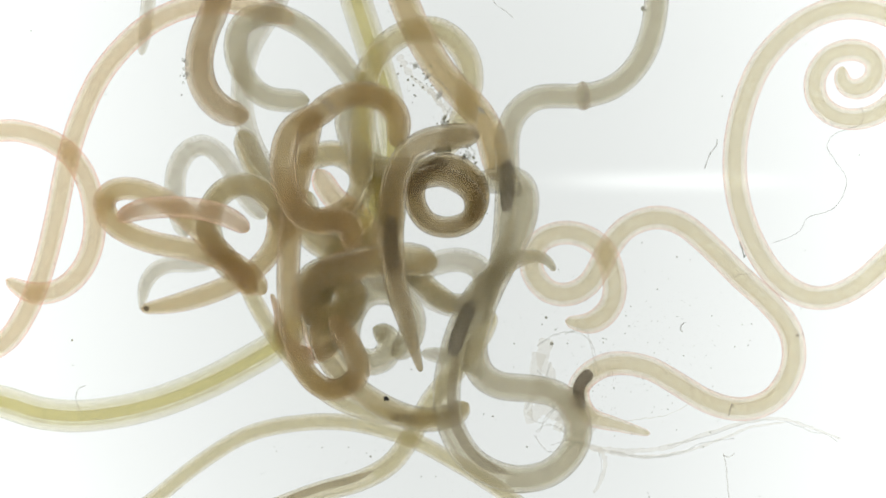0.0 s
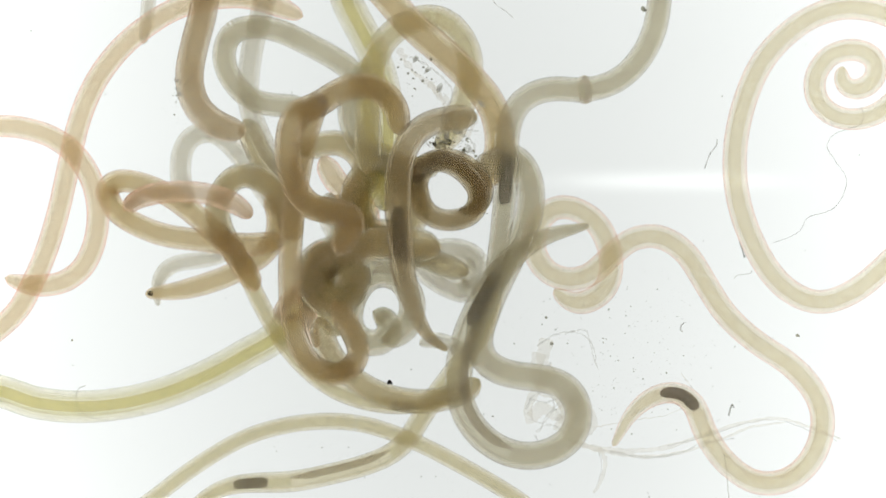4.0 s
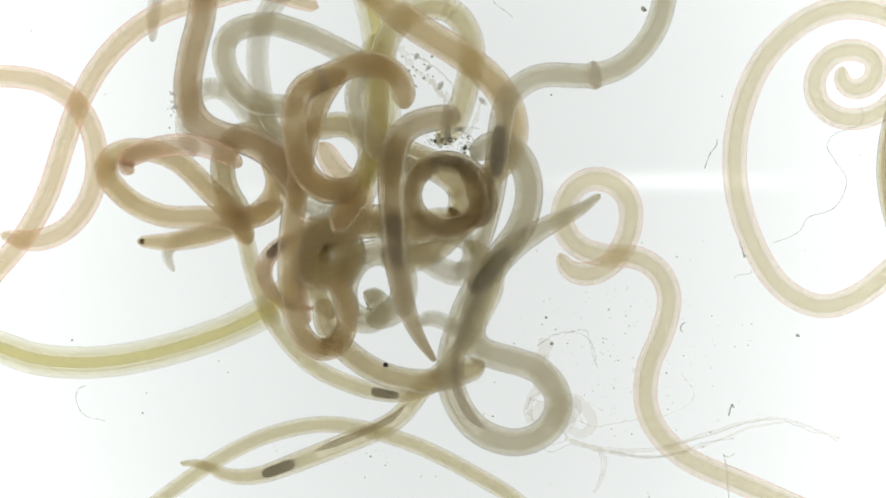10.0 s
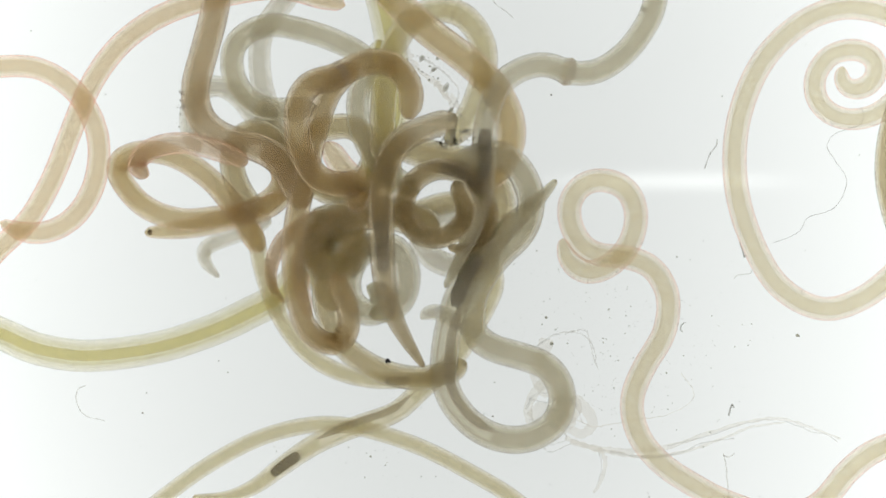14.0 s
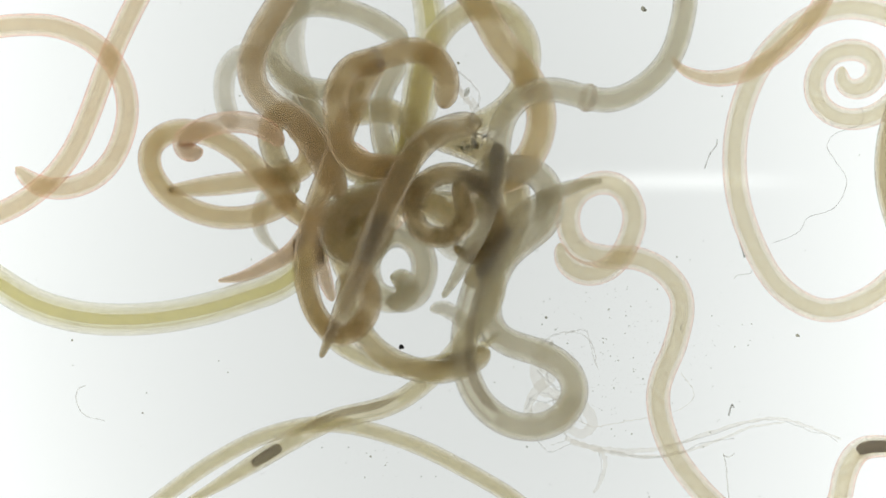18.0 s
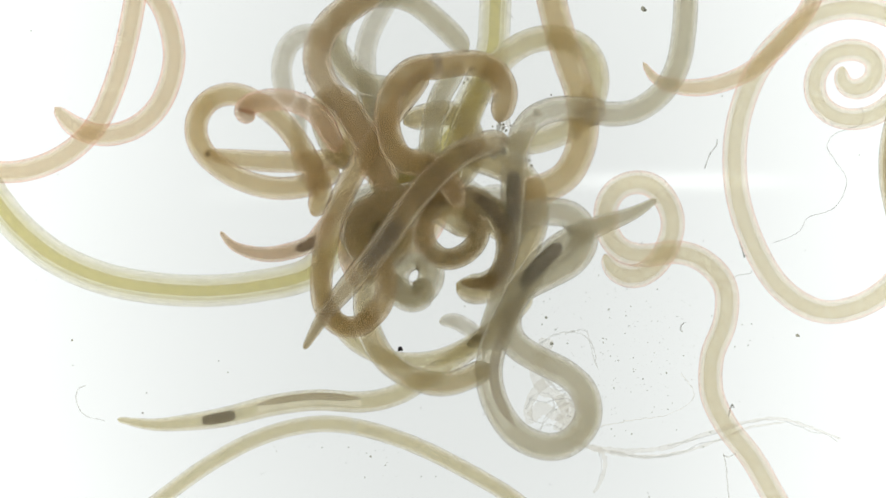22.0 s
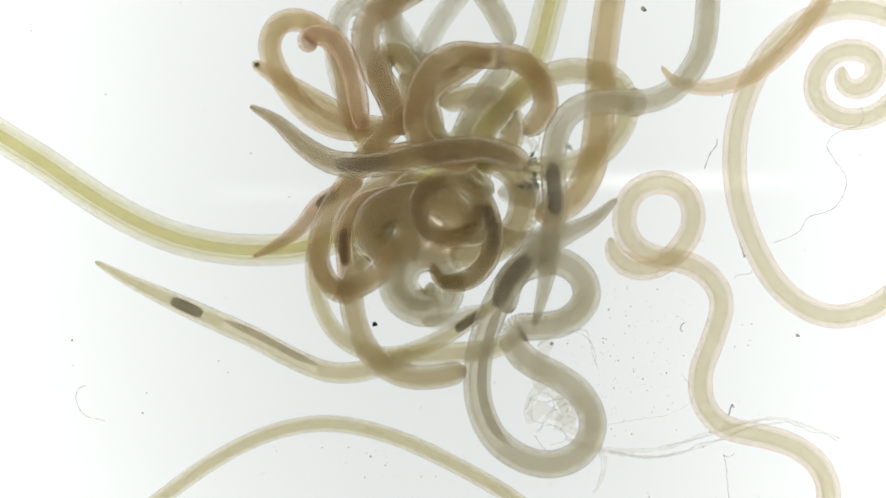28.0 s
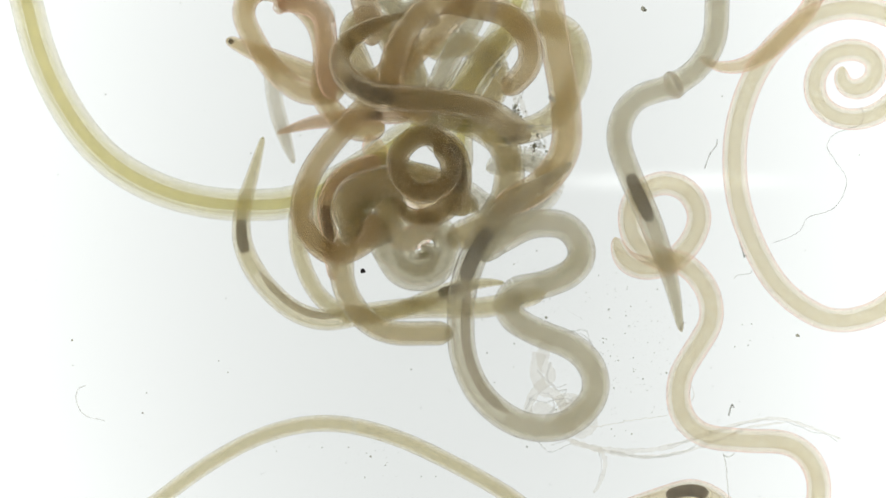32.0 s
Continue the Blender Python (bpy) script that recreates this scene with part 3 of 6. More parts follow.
w.at(2, 992, 550, 1035, 562, 1078, 530, 1083, 482, 1062, 428, 1025, 400, 975, 394, 940, 424, 937, 468, 961, 505, 1002, 516, 1041, 500, 1073, 455, 1103, 417, 1155, 399, 1202, 413, 1247, 458, 1300, 520, 1385, 590, 1425, 660, 1400, 737, 1330, 772, 1255, 742, 1192, 682, 1135, 635, 1080, 618, 1050, 655, 1043, 718)
w.at(3, 985, 535, 1010, 552, 1045, 551, 1075, 518, 1079, 470, 1055, 415, 1015, 390, 965, 385, 937, 420, 935, 465, 960, 502, 1000, 514, 1040, 500, 1070, 465, 1100, 425, 1150, 409, 1200, 425, 1240, 470, 1280, 530, 1330, 577, 1390, 617, 1435, 672, 1442, 730, 1410, 785, 1350, 812, 1290, 800, 1235, 755, 1200, 705, 1178, 655, 1140, 628, 1100, 638, 1075, 670, 1068, 705)
w.at(5.5, 972, 480, 1010, 510, 1065, 500, 1087, 450, 1075, 385, 1040, 345, 1000, 345, 965, 378, 966, 428, 998, 460, 1048, 465, 1095, 435, 1145, 420, 1195, 432, 1232, 480, 1260, 550, 1300, 605, 1360, 655, 1425, 700, 1470, 760, 1480, 830, 1460, 900, 1400, 930, 1345, 900, 1315, 850, 1300, 800, 1265, 782, 1232, 800)
w.at(6, 975, 470, 985, 492, 1022, 505, 1065, 490, 1086, 440, 1075, 375, 1040, 338, 1000, 338, 968, 372, 970, 420, 1000, 450, 1050, 456, 1100, 428, 1150, 420, 1200, 437, 1232, 490, 1250, 560, 1285, 622, 1340, 660, 1400, 695, 1460, 742, 1491, 790, 1499, 850, 1485, 915, 1430, 960, 1370, 965, 1328, 925, 1317, 870, 1325, 825, 1300, 793, 1250, 800)
w.at(7, 985, 462, 1000, 485, 1040, 495, 1080, 476, 1093, 420, 1075, 350, 1030, 327, 990, 342, 971, 385, 985, 430, 1030, 455, 1080, 441, 1130, 429, 1180, 440, 1215, 485, 1225, 550, 1235, 610, 1270, 665, 1320, 705, 1380, 740, 1440, 785, 1480, 835, 1495, 890, 1480, 965, 1420, 1010, 1360, 1000, 1335, 950, 1350, 905, 1330, 870, 1285, 873)
w.at(8, 985, 460, 1003, 483, 1043, 490, 1083, 468, 1101, 410, 1088, 350, 1048, 323, 1005, 333, 982, 370, 988, 420, 1025, 447, 1075, 448, 1125, 441, 1172, 458, 1201, 500, 1204, 560, 1204, 615, 1222, 660, 1262, 700, 1325, 738, 1400, 782, 1470, 828, 1540, 885, 1600, 950, 1620, 1040, 1560, 1100, 1480, 1100)
w.at(9, 985, 455, 1005, 480, 1045, 485, 1085, 460, 1108, 400, 1100, 345, 1065, 318, 1020, 322, 990, 357, 990, 405, 1020, 440, 1070, 452, 1120, 450, 1165, 475, 1186, 520, 1180, 575, 1160, 640, 1162, 700, 1195, 765, 1250, 810, 1320, 845, 1400, 880, 1470, 925, 1510, 980, 1490, 1040, 1420, 1060, 1360, 1040, 1350, 990)
w.at(10, 990, 448, 1006, 478, 1046, 485, 1088, 460, 1116, 400, 1110, 347, 1072, 318, 1030, 322, 1000, 357, 998, 405, 1028, 440, 1075, 453, 1125, 455, 1168, 482, 1185, 530, 1172, 590, 1147, 650, 1143, 715, 1168, 770, 1220, 815, 1290, 846, 1370, 880, 1440, 912, 1520, 960, 1600, 1000, 1690, 1040)
w.at(11, 993, 440, 1006, 475, 1046, 485, 1090, 460, 1122, 400, 1118, 350, 1080, 320, 1040, 324, 1010, 357, 1009, 405, 1036, 440, 1080, 455, 1130, 460, 1170, 490, 1185, 540, 1165, 600, 1135, 660, 1125, 720, 1145, 775, 1190, 820, 1250, 852, 1320, 882, 1400, 912, 1460, 924, 1560, 955, 1660, 945)
w.at(12.5, 995, 430, 1004, 465, 1040, 484, 1085, 465, 1118, 415, 1122, 365, 1095, 325, 1052, 318, 1015, 342, 1005, 390, 1025, 430, 1065, 452, 1120, 457, 1163, 485, 1183, 535, 1170, 595, 1137, 655, 1121, 715, 1137, 772, 1180, 820, 1240, 856, 1305, 885, 1390, 915, 1470, 905, 1540, 868, 1610, 850)
w.at(14, 995, 422, 1003, 455, 1035, 482, 1080, 470, 1115, 430, 1126, 380, 1110, 337, 1070, 319, 1030, 328, 1007, 365, 1017, 415, 1050, 448, 1110, 456, 1155, 475, 1182, 525, 1175, 590, 1140, 650, 1118, 710, 1130, 770, 1170, 820, 1230, 860, 1290, 890, 1380, 915, 1450, 892, 1500, 835, 1545, 800, 1600, 780, 1650, 775)
w.at(17, 990, 430, 1000, 465, 1040, 486, 1085, 470, 1115, 420, 1121, 370, 1095, 328, 1050, 323, 1012, 350, 1001, 395, 1020, 440, 1070, 455, 1125, 458, 1170, 490, 1188, 540, 1170, 605, 1140, 660, 1128, 720, 1145, 785, 1190, 850, 1250, 905, 1340, 950, 1430, 950, 1475, 890, 1487, 820, 1505, 770, 1545, 742, 1600, 738)
w.at(18, 990, 430, 1000, 465, 1040, 486, 1085, 470, 1116, 420, 1122, 372, 1097, 330, 1052, 325, 1014, 352, 1005, 397, 1024, 440, 1070, 455, 1130, 458, 1180, 485, 1208, 535, 1195, 610, 1170, 670, 1165, 720, 1185, 790, 1225, 850, 1280, 905, 1370, 970, 1445, 955, 1484, 890, 1495, 840, 1520, 797, 1568, 790, 1620, 800)
w.at(19, 1020, 438, 1032, 475, 1075, 489, 1118, 467, 1146, 415, 1148, 370, 1120, 328, 1075, 320, 1035, 347, 1025, 395, 1047, 440, 1095, 458, 1148, 456, 1195, 475, 1222, 523, 1222, 565, 1195, 640, 1180, 705, 1198, 785, 1240, 860, 1290, 915, 1380, 985, 1460, 990, 1510, 915, 1545, 870, 1610, 850)
w.at(20, 1035, 440, 1045, 475, 1087, 490, 1130, 470, 1160, 420, 1165, 375, 1137, 327, 1090, 320, 1052, 347, 1042, 395, 1065, 440, 1110, 458, 1160, 456, 1210, 467, 1246, 505, 1250, 560, 1225, 640, 1208, 700, 1225, 780, 1265, 850, 1300, 910, 1390, 1000, 1480, 1000, 1530, 915, 1580, 870, 1640, 860)
w.at(22, 1070, 450, 1085, 478, 1125, 490, 1165, 465, 1190, 410, 1185, 367, 1155, 328, 1110, 325, 1077, 352, 1072, 400, 1095, 440, 1140, 453, 1200, 446, 1250, 465, 1285, 510, 1282, 575, 1260, 630, 1260, 700, 1290, 760, 1330, 810, 1370, 880, 1420, 960, 1500, 1010, 1580, 990)
w.at(23, 1080, 448, 1095, 478, 1133, 489, 1173, 464, 1200, 410, 1196, 366, 1165, 327, 1120, 324, 1086, 353, 1081, 400, 1103, 440, 1150, 453, 1210, 447, 1260, 467, 1294, 512, 1292, 575, 1270, 630, 1270, 700, 1300, 755, 1345, 808, 1395, 870, 1440, 950, 1510, 1010, 1590, 1000)
w.at(25, 1085, 430, 1100, 465, 1140, 478, 1180, 460, 1208, 410, 1210, 360, 1180, 323, 1130, 321, 1097, 352, 1097, 400, 1125, 440, 1180, 450, 1235, 460, 1275, 500, 1285, 560, 1265, 620, 1260, 680, 1285, 735, 1340, 765, 1400, 795, 1445, 850, 1462, 910, 1490, 1000, 1570, 1060)
w.at(28, 1080, 420, 1090, 455, 1130, 476, 1175, 465, 1215, 425, 1228, 380, 1210, 337, 1165, 322, 1120, 342, 1104, 385, 1117, 430, 1160, 455, 1215, 465, 1260, 495, 1278, 540, 1260, 605, 1240, 660, 1245, 715, 1280, 755, 1340, 770, 1400, 787, 1450, 825, 1467, 880, 1450, 970, 1380, 1030, 1280, 1050, 1180, 1030)
w.at(30, 1083, 420, 1095, 455, 1135, 475, 1185, 462, 1222, 425, 1232, 378, 1205, 333, 1160, 323, 1120, 347, 1110, 390, 1122, 435, 1170, 460, 1220, 475, 1260, 515, 1268, 560, 1245, 620, 1220, 675, 1230, 730, 1275, 768, 1340, 775, 1400, 785, 1445, 820, 1463, 880, 1440, 970, 1380, 1020, 1290, 1010, 1235, 960, 1190, 940)
w.at(31, 1088, 420, 1100, 455, 1135, 475, 1185, 465, 1222, 425, 1235, 380, 1215, 337, 1170, 324, 1127, 347, 1114, 390, 1125, 435, 1170, 460, 1220, 475, 1258, 520, 1260, 565, 1235, 620, 1208, 680, 1220, 735, 1265, 770, 1330, 775, 1390, 785, 1435, 825, 1451, 885, 1425, 960, 1350, 990, 1280, 950, 1230, 920, 1180, 930)
w.at(32, 1088, 420, 1105, 460, 1145, 475, 1190, 462, 1225, 425, 1238, 380, 1215, 337, 1170, 324, 1127, 347, 1114, 390, 1130, 435, 1175, 460, 1215, 470, 1252, 515, 1258, 570, 1230, 620, 1203, 670, 1205, 730, 1245, 770, 1320, 780, 1395, 785, 1438, 820, 1449, 880, 1420, 950, 1340, 975, 1285, 900, 1230, 868, 1175, 878)

w = Worm("grey-cream roundworm in a wide bend with a dark gland band", 50, "slate", 8, taper=(270, 60), tips=(0.2, 0.6), vent=(188, 290), gullet=(290, 560), length=1390, step=3.2, curl=0.018)
w.at(0, 982, 480, 965, 457, 925, 455, 880, 480, 845, 520, 818, 575, 798, 640, 790, 700, 800, 760, 835, 815, 885, 843, 935, 848, 985, 830, 1020, 785, 1020, 735, 990, 700, 940, 688, 885, 683, 850, 660, 838, 615, 848, 560, 870, 505, 898, 450, 922, 400, 930, 350, 915, 320, 870, 320)
w.at(1.5, 1008, 452, 975, 432, 930, 438, 885, 462, 850, 508, 826, 565, 805, 630, 795, 695, 806, 755, 845, 805, 897, 832, 947, 832, 995, 810, 1022, 765, 1015, 718, 980, 692, 925, 682, 872, 668, 842, 638, 842, 590, 858, 535, 880, 480, 910, 425, 930, 375, 932, 330, 905, 300, 865, 305)
w.at(3, 1022, 430, 980, 420, 930, 425, 890, 450, 855, 500, 832, 560, 810, 620, 800, 690, 815, 750, 855, 795, 910, 818, 960, 815, 1005, 790, 1025, 745, 1010, 700, 970, 682, 910, 675, 860, 655, 838, 620, 845, 570, 865, 515, 900, 450, 930, 400, 938, 340, 915, 292, 870, 295)
w.at(5.5, 1075, 352, 1055, 385, 1010, 412, 950, 445, 898, 488, 860, 535, 836, 595, 827, 655, 840, 715, 878, 765, 930, 788, 982, 782, 1020, 748, 1020, 698, 985, 663, 930, 650, 878, 638, 855, 605, 867, 560, 892, 510, 922, 450, 943, 390, 946, 330, 928, 278, 893, 258, 850, 290)
w.at(6, 1083, 340, 1065, 375, 1020, 405, 960, 440, 905, 485, 865, 530, 840, 590, 832, 650, 845, 710, 880, 760, 930, 782, 980, 778, 1018, 745, 1018, 695, 985, 660, 930, 645, 880, 635, 858, 605, 870, 560, 895, 510, 925, 450, 945, 390, 948, 330, 930, 275, 895, 255, 850, 290)
w.at(7, 1103, 362, 1065, 390, 1010, 415, 950, 450, 900, 485, 860, 530, 832, 590, 815, 650, 825, 710, 855, 760, 905, 785, 955, 780, 993, 745, 995, 695, 960, 655, 910, 640, 865, 630, 838, 600, 845, 550, 865, 510, 890, 460, 925, 400, 938, 340, 930, 280, 900, 255, 850, 280)
w.at(9, 1093, 372, 1050, 388, 990, 408, 930, 440, 885, 475, 845, 515, 815, 575, 795, 640, 800, 700, 830, 755, 880, 788, 930, 788, 970, 760, 981, 710, 950, 665, 890, 645, 845, 630, 830, 600, 840, 555, 860, 510, 890, 450, 925, 390, 938, 330, 920, 270, 885, 250, 850, 280)
w.at(11, 1033, 317, 1005, 352, 950, 390, 900, 425, 865, 465, 830, 525, 808, 590, 797, 650, 808, 705, 845, 755, 900, 775, 950, 770, 990, 735, 995, 690, 965, 650, 915, 628, 865, 615, 838, 590, 845, 545, 860, 500, 890, 440, 925, 400, 938, 340, 920, 280, 880, 255, 845, 265)
w.at(12.5, 1003, 320, 975, 354, 925, 393, 880, 432, 845, 475, 815, 535, 798, 597, 790, 655, 803, 708, 842, 755, 895, 776, 945, 772, 988, 740, 995, 692, 967, 650, 917, 629, 867, 615, 837, 588, 840, 540, 858, 495, 885, 445, 925, 405, 939, 345, 918, 288, 878, 264, 843, 272)
w.at(14, 985, 318, 955, 352, 905, 395, 865, 435, 830, 480, 805, 540, 790, 600, 785, 660, 800, 710, 840, 755, 890, 777, 940, 775, 985, 745, 995, 695, 970, 650, 920, 630, 870, 615, 837, 585, 837, 530, 855, 490, 885, 450, 925, 410, 940, 350, 915, 295, 875, 272, 840, 280)
w.at(17, 1038, 327, 985, 336, 930, 365, 885, 405, 850, 460, 825, 520, 808, 590, 810, 650, 835, 710, 880, 748, 935, 758, 985, 740, 1010, 695, 990, 650, 940, 625, 890, 612, 857, 585, 850, 535, 862, 490, 885, 445, 920, 415, 955, 390, 960, 340, 930, 300, 880, 290)
w.at(19, 1095, 312, 1035, 328, 970, 360, 917, 400, 877, 455, 851, 520, 836, 590, 835, 650, 858, 706, 903, 746, 955, 758, 1005, 737, 1030, 692, 1010, 647, 960, 618, 907, 602, 878, 570, 882, 515, 905, 465, 945, 430, 980, 390, 987, 340, 957, 307, 905, 307)
w.at(20, 1110, 309, 1050, 330, 985, 365, 930, 405, 890, 460, 865, 520, 850, 590, 848, 650, 870, 705, 915, 745, 965, 757, 1015, 735, 1040, 690, 1020, 645, 970, 615, 915, 598, 888, 565, 895, 510, 920, 460, 960, 432, 990, 390, 1000, 345, 970, 313, 920, 315)
w.at(22, 1162, 353, 1120, 378, 1060, 400, 1000, 428, 950, 475, 910, 530, 882, 590, 865, 650, 875, 710, 910, 765, 960, 790, 1005, 785, 1040, 745, 1035, 695, 1000, 660, 950, 635, 908, 605, 898, 560, 920, 515, 965, 490, 1015, 462, 1035, 420, 1010, 380, 960, 375)
w.at(23, 1170, 338, 1125, 368, 1065, 393, 1008, 420, 960, 465, 923, 520, 897, 580, 882, 640, 890, 700, 922, 758, 973, 786, 1022, 780, 1060, 740, 1057, 688, 1018, 654, 968, 631, 925, 603, 913, 560, 935, 520, 980, 500, 1028, 475, 1046, 432, 1020, 392, 970, 388)
w.at(25, 1163, 312, 1120, 345, 1065, 375, 1010, 405, 970, 455, 940, 510, 918, 570, 910, 630, 920, 695, 955, 755, 1010, 782, 1065, 770, 1100, 730, 1095, 680, 1055, 645, 1000, 625, 957, 600, 945, 568, 965, 545, 1010, 540, 1055, 510, 1066, 465, 1035, 425, 980, 425)
w.at(27.5, 1110, 342, 1067, 377, 1015, 405, 962, 438, 922, 482, 892, 535, 870, 590, 856, 650, 860, 712, 890, 772, 940, 806, 995, 813, 1045, 788, 1062, 740, 1042, 692, 998, 658, 948, 634, 915, 600, 922, 576, 962, 570, 1012, 562, 1045, 525, 1038, 482, 1000, 455, 945, 462)
w.at(28, 1092, 352, 1050, 390, 1000, 415, 950, 445, 910, 485, 880, 535, 858, 590, 845, 650, 848, 715, 875, 775, 925, 812, 980, 822, 1030, 800, 1050, 750, 1030, 700, 985, 665, 935, 640, 907, 605, 915, 580, 955, 578, 1005, 568, 1038, 530, 1030, 490, 990, 462, 940, 470)
w.at(29, 1012, 360, 965, 385, 915, 402, 872, 430, 838, 480, 810, 540, 792, 600, 785, 660, 795, 715, 825, 765, 875, 793, 930, 797, 980, 775, 1005, 730, 990, 680, 950, 650, 900, 625, 870, 590, 870, 560, 895, 545, 940, 548, 985, 533, 1012, 490, 985, 447, 930, 440, 880, 455)
w.at(30, 985, 345, 940, 372, 890, 397, 850, 420, 820, 460, 795, 520, 778, 580, 772, 640, 785, 700, 815, 750, 865, 782, 920, 785, 970, 760, 997, 715, 985, 665, 945, 635, 890, 610, 860, 575, 862, 545, 905, 533, 960, 530, 1000, 500, 1000, 455, 955, 430, 890, 430, 850, 455)
w.at(31, 1000, 300, 960, 340, 905, 375, 860, 415, 825, 465, 802, 530, 790, 590, 788, 650, 800, 700, 830, 745, 880, 775, 930, 780, 980, 760, 1015, 715, 1005, 660, 965, 630, 910, 605, 877, 570, 875, 540, 905, 520, 960, 515, 1010, 490, 1015, 445, 975, 420, 920, 415, 870, 440)
w.at(32, 1012, 288, 970, 320, 920, 350, 875, 395, 840, 450, 820, 510, 815, 570, 820, 630, 845, 690, 890, 735, 945, 757, 1005, 750, 1050, 705, 1050, 655, 1015, 615, 955, 590, 910, 565, 897, 538, 915, 513, 960, 505, 1015, 480, 1030, 440, 1000, 400, 940, 398, 885, 425)

w = Worm("grey roundworm with a joint-like collar and a dark gland band", 44, "slate", 9, taper=(270, 60), tips=(0.2, 0.6), vent=(205, 295), length=980, step=6, collar=(510, 11, 0.20, 5))
w.at(0, 855, 575, 870, 520, 885, 450, 895, 380, 898, 310, 897, 250, 910, 205, 945, 175, 990, 170, 1035, 170, 1085, 155, 1125, 120, 1150, 70, 1162, 0, 1165, -120)
w.at(3, 855, 575, 868, 520, 880, 460, 892, 390, 897, 320, 897, 260, 905, 215, 930, 183, 975, 168, 1030, 168, 1085, 152, 1125, 115, 1150, 65, 1160, 0, 1160, -120)
w.at(6, 852, 540, 868, 470, 882, 400, 890, 330, 895, 270, 900, 210, 920, 165, 960, 140, 1000, 137, 1040, 143, 1090, 132, 1130, 105, 1165, 55, 1180, 0, 1195, -120)
w.at(7, 845, 530, 865, 460, 880, 390, 888, 330, 893, 270, 898, 215, 915, 170, 950, 140, 995, 135, 1040, 140, 1090, 130, 1135, 100, 1168, 50, 1180, 0, 1195, -120)
w.at(9, 848, 500, 866, 430, 878, 360, 885, 300, 887, 240, 900, 180, 925, 150, 970, 133, 1035, 138, 1085, 128, 1130, 100, 1165, 50, 1178, 0, 1190, -120)
w.at(11, 810, 520, 838, 450, 860, 380, 872, 310, 878, 250, 888, 190, 910, 155, 950, 132, 1000, 131, 1030, 135, 1080, 125, 1125, 95, 1160, 45, 1173, 0, 1185, -120)
w.at(14, 787, 510, 820, 445, 848, 375, 857, 300, 858, 240, 868, 185, 890, 145, 930, 120, 970, 115, 1015, 130, 1060, 125, 1105, 95, 1140, 50, 1160, 0, 1172, -120)
w.at(17, 762, 512, 797, 465, 832, 400, 857, 340, 868, 290, 875, 235, 890, 190, 925, 155, 970, 145, 1020, 158, 1065, 170, 1110, 160, 1155, 130, 1190, 85, 1205, 40, 1212, 0, 1215, -120)
w.at(20, 825, 560, 850, 500, 878, 420, 893, 350, 897, 290, 905, 235, 930, 200, 975, 187, 1025, 190, 1065, 197, 1110, 190, 1155, 160, 1190, 120, 1205, 70, 1215, 0, 1220, -120)
w.at(22, 850, 590, 880, 520, 900, 440, 907, 370, 910, 300, 920, 245, 945, 208, 990, 192, 1040, 195, 1080, 203, 1130, 195, 1175, 160, 1200, 115, 1210, 60, 1214, 0, 1218, -120)
w.at(25, 880, 595, 905, 520, 925, 440, 932, 370, 935, 300, 948, 240, 985, 208, 1040, 200, 1090, 208, 1140, 200, 1185, 170, 1215, 120, 1225, 60, 1230, 0, 1235, -120)
w.at(28, 945, 580, 965, 500, 978, 420, 982, 350, 978, 290, 988, 230, 1015, 195, 1060, 180, 1125, 182, 1180, 168, 1220, 130, 1245, 80, 1253, 0, 1258, -120)
w.at(29, 915, 585, 935, 510, 950, 430, 958, 350, 960, 290, 970, 230, 1000, 195, 1050, 180, 1110, 183, 1160, 170, 1205, 135, 1235, 80, 1244, 0, 1248, -120)
w.at(30, 970, 612, 980, 540, 985, 460, 983, 380, 972, 310, 975, 250, 1000, 210, 1045, 195, 1100, 193, 1145, 175, 1185, 140, 1212, 80, 1220, 0, 1222, -120)
w.at(30.5, 1070, 620, 1062, 540, 1055, 460, 1040, 370, 1030, 310, 1035, 250, 1060, 210, 1100, 195, 1150, 185, 1195, 160, 1228, 115, 1242, 60, 1245, 0, 1247, -120)
w.at(31, 1240, 587, 1220, 500, 1195, 420, 1165, 350, 1135, 290, 1125, 240, 1140, 195, 1180, 172, 1230, 155, 1270, 120, 1292, 70, 1297, 0, 1297, -120)
w.at(32, 1206, 588, 1185, 490, 1150, 390, 1115, 310, 1095, 250, 1105, 200, 1135, 170, 1190, 152, 1235, 120, 1264, 70, 1269, 0, 1270, -120)

w = Worm("brown-grey roundworm across the knot with a dark gland band", 44, "dark", 12.5, taper=(240, 40), tips=(0.2, 0.7), vent=(183, 280), length=530)
w.at(0, 745, 658, 725, 590, 705, 520, 693, 450, 692, 390, 698, 330, 715, 280, 750, 252, 790, 243, 830, 240)
w.at(3, 800, 605, 755, 590, 725, 550, 705, 490, 698, 420, 697, 350, 702, 300, 725, 250, 765, 222, 800, 212, 830, 210)
w.at(6, 775, 650, 760, 590, 745, 520, 730, 450, 720, 390, 715, 320, 720, 260, 740, 220, 780, 207, 830, 203)
w.at(7, 742, 650, 735, 590, 725, 520, 717, 450, 708, 380, 705, 310, 712, 250, 735, 215, 775, 207, 825, 203)
w.at(9, 765, 645, 735, 590, 715, 530, 705, 460, 700, 400, 695, 330, 700, 270, 725, 225, 770, 208, 820, 203)
w.at(11, 775, 635, 740, 590, 715, 530, 700, 470, 693, 410, 688, 340, 692, 275, 715, 230, 760, 213, 820, 205)
w.at(14, 750, 650, 715, 595, 690, 540, 678, 470, 675, 400, 675, 340, 685, 290, 715, 245, 760, 225, 815, 207)
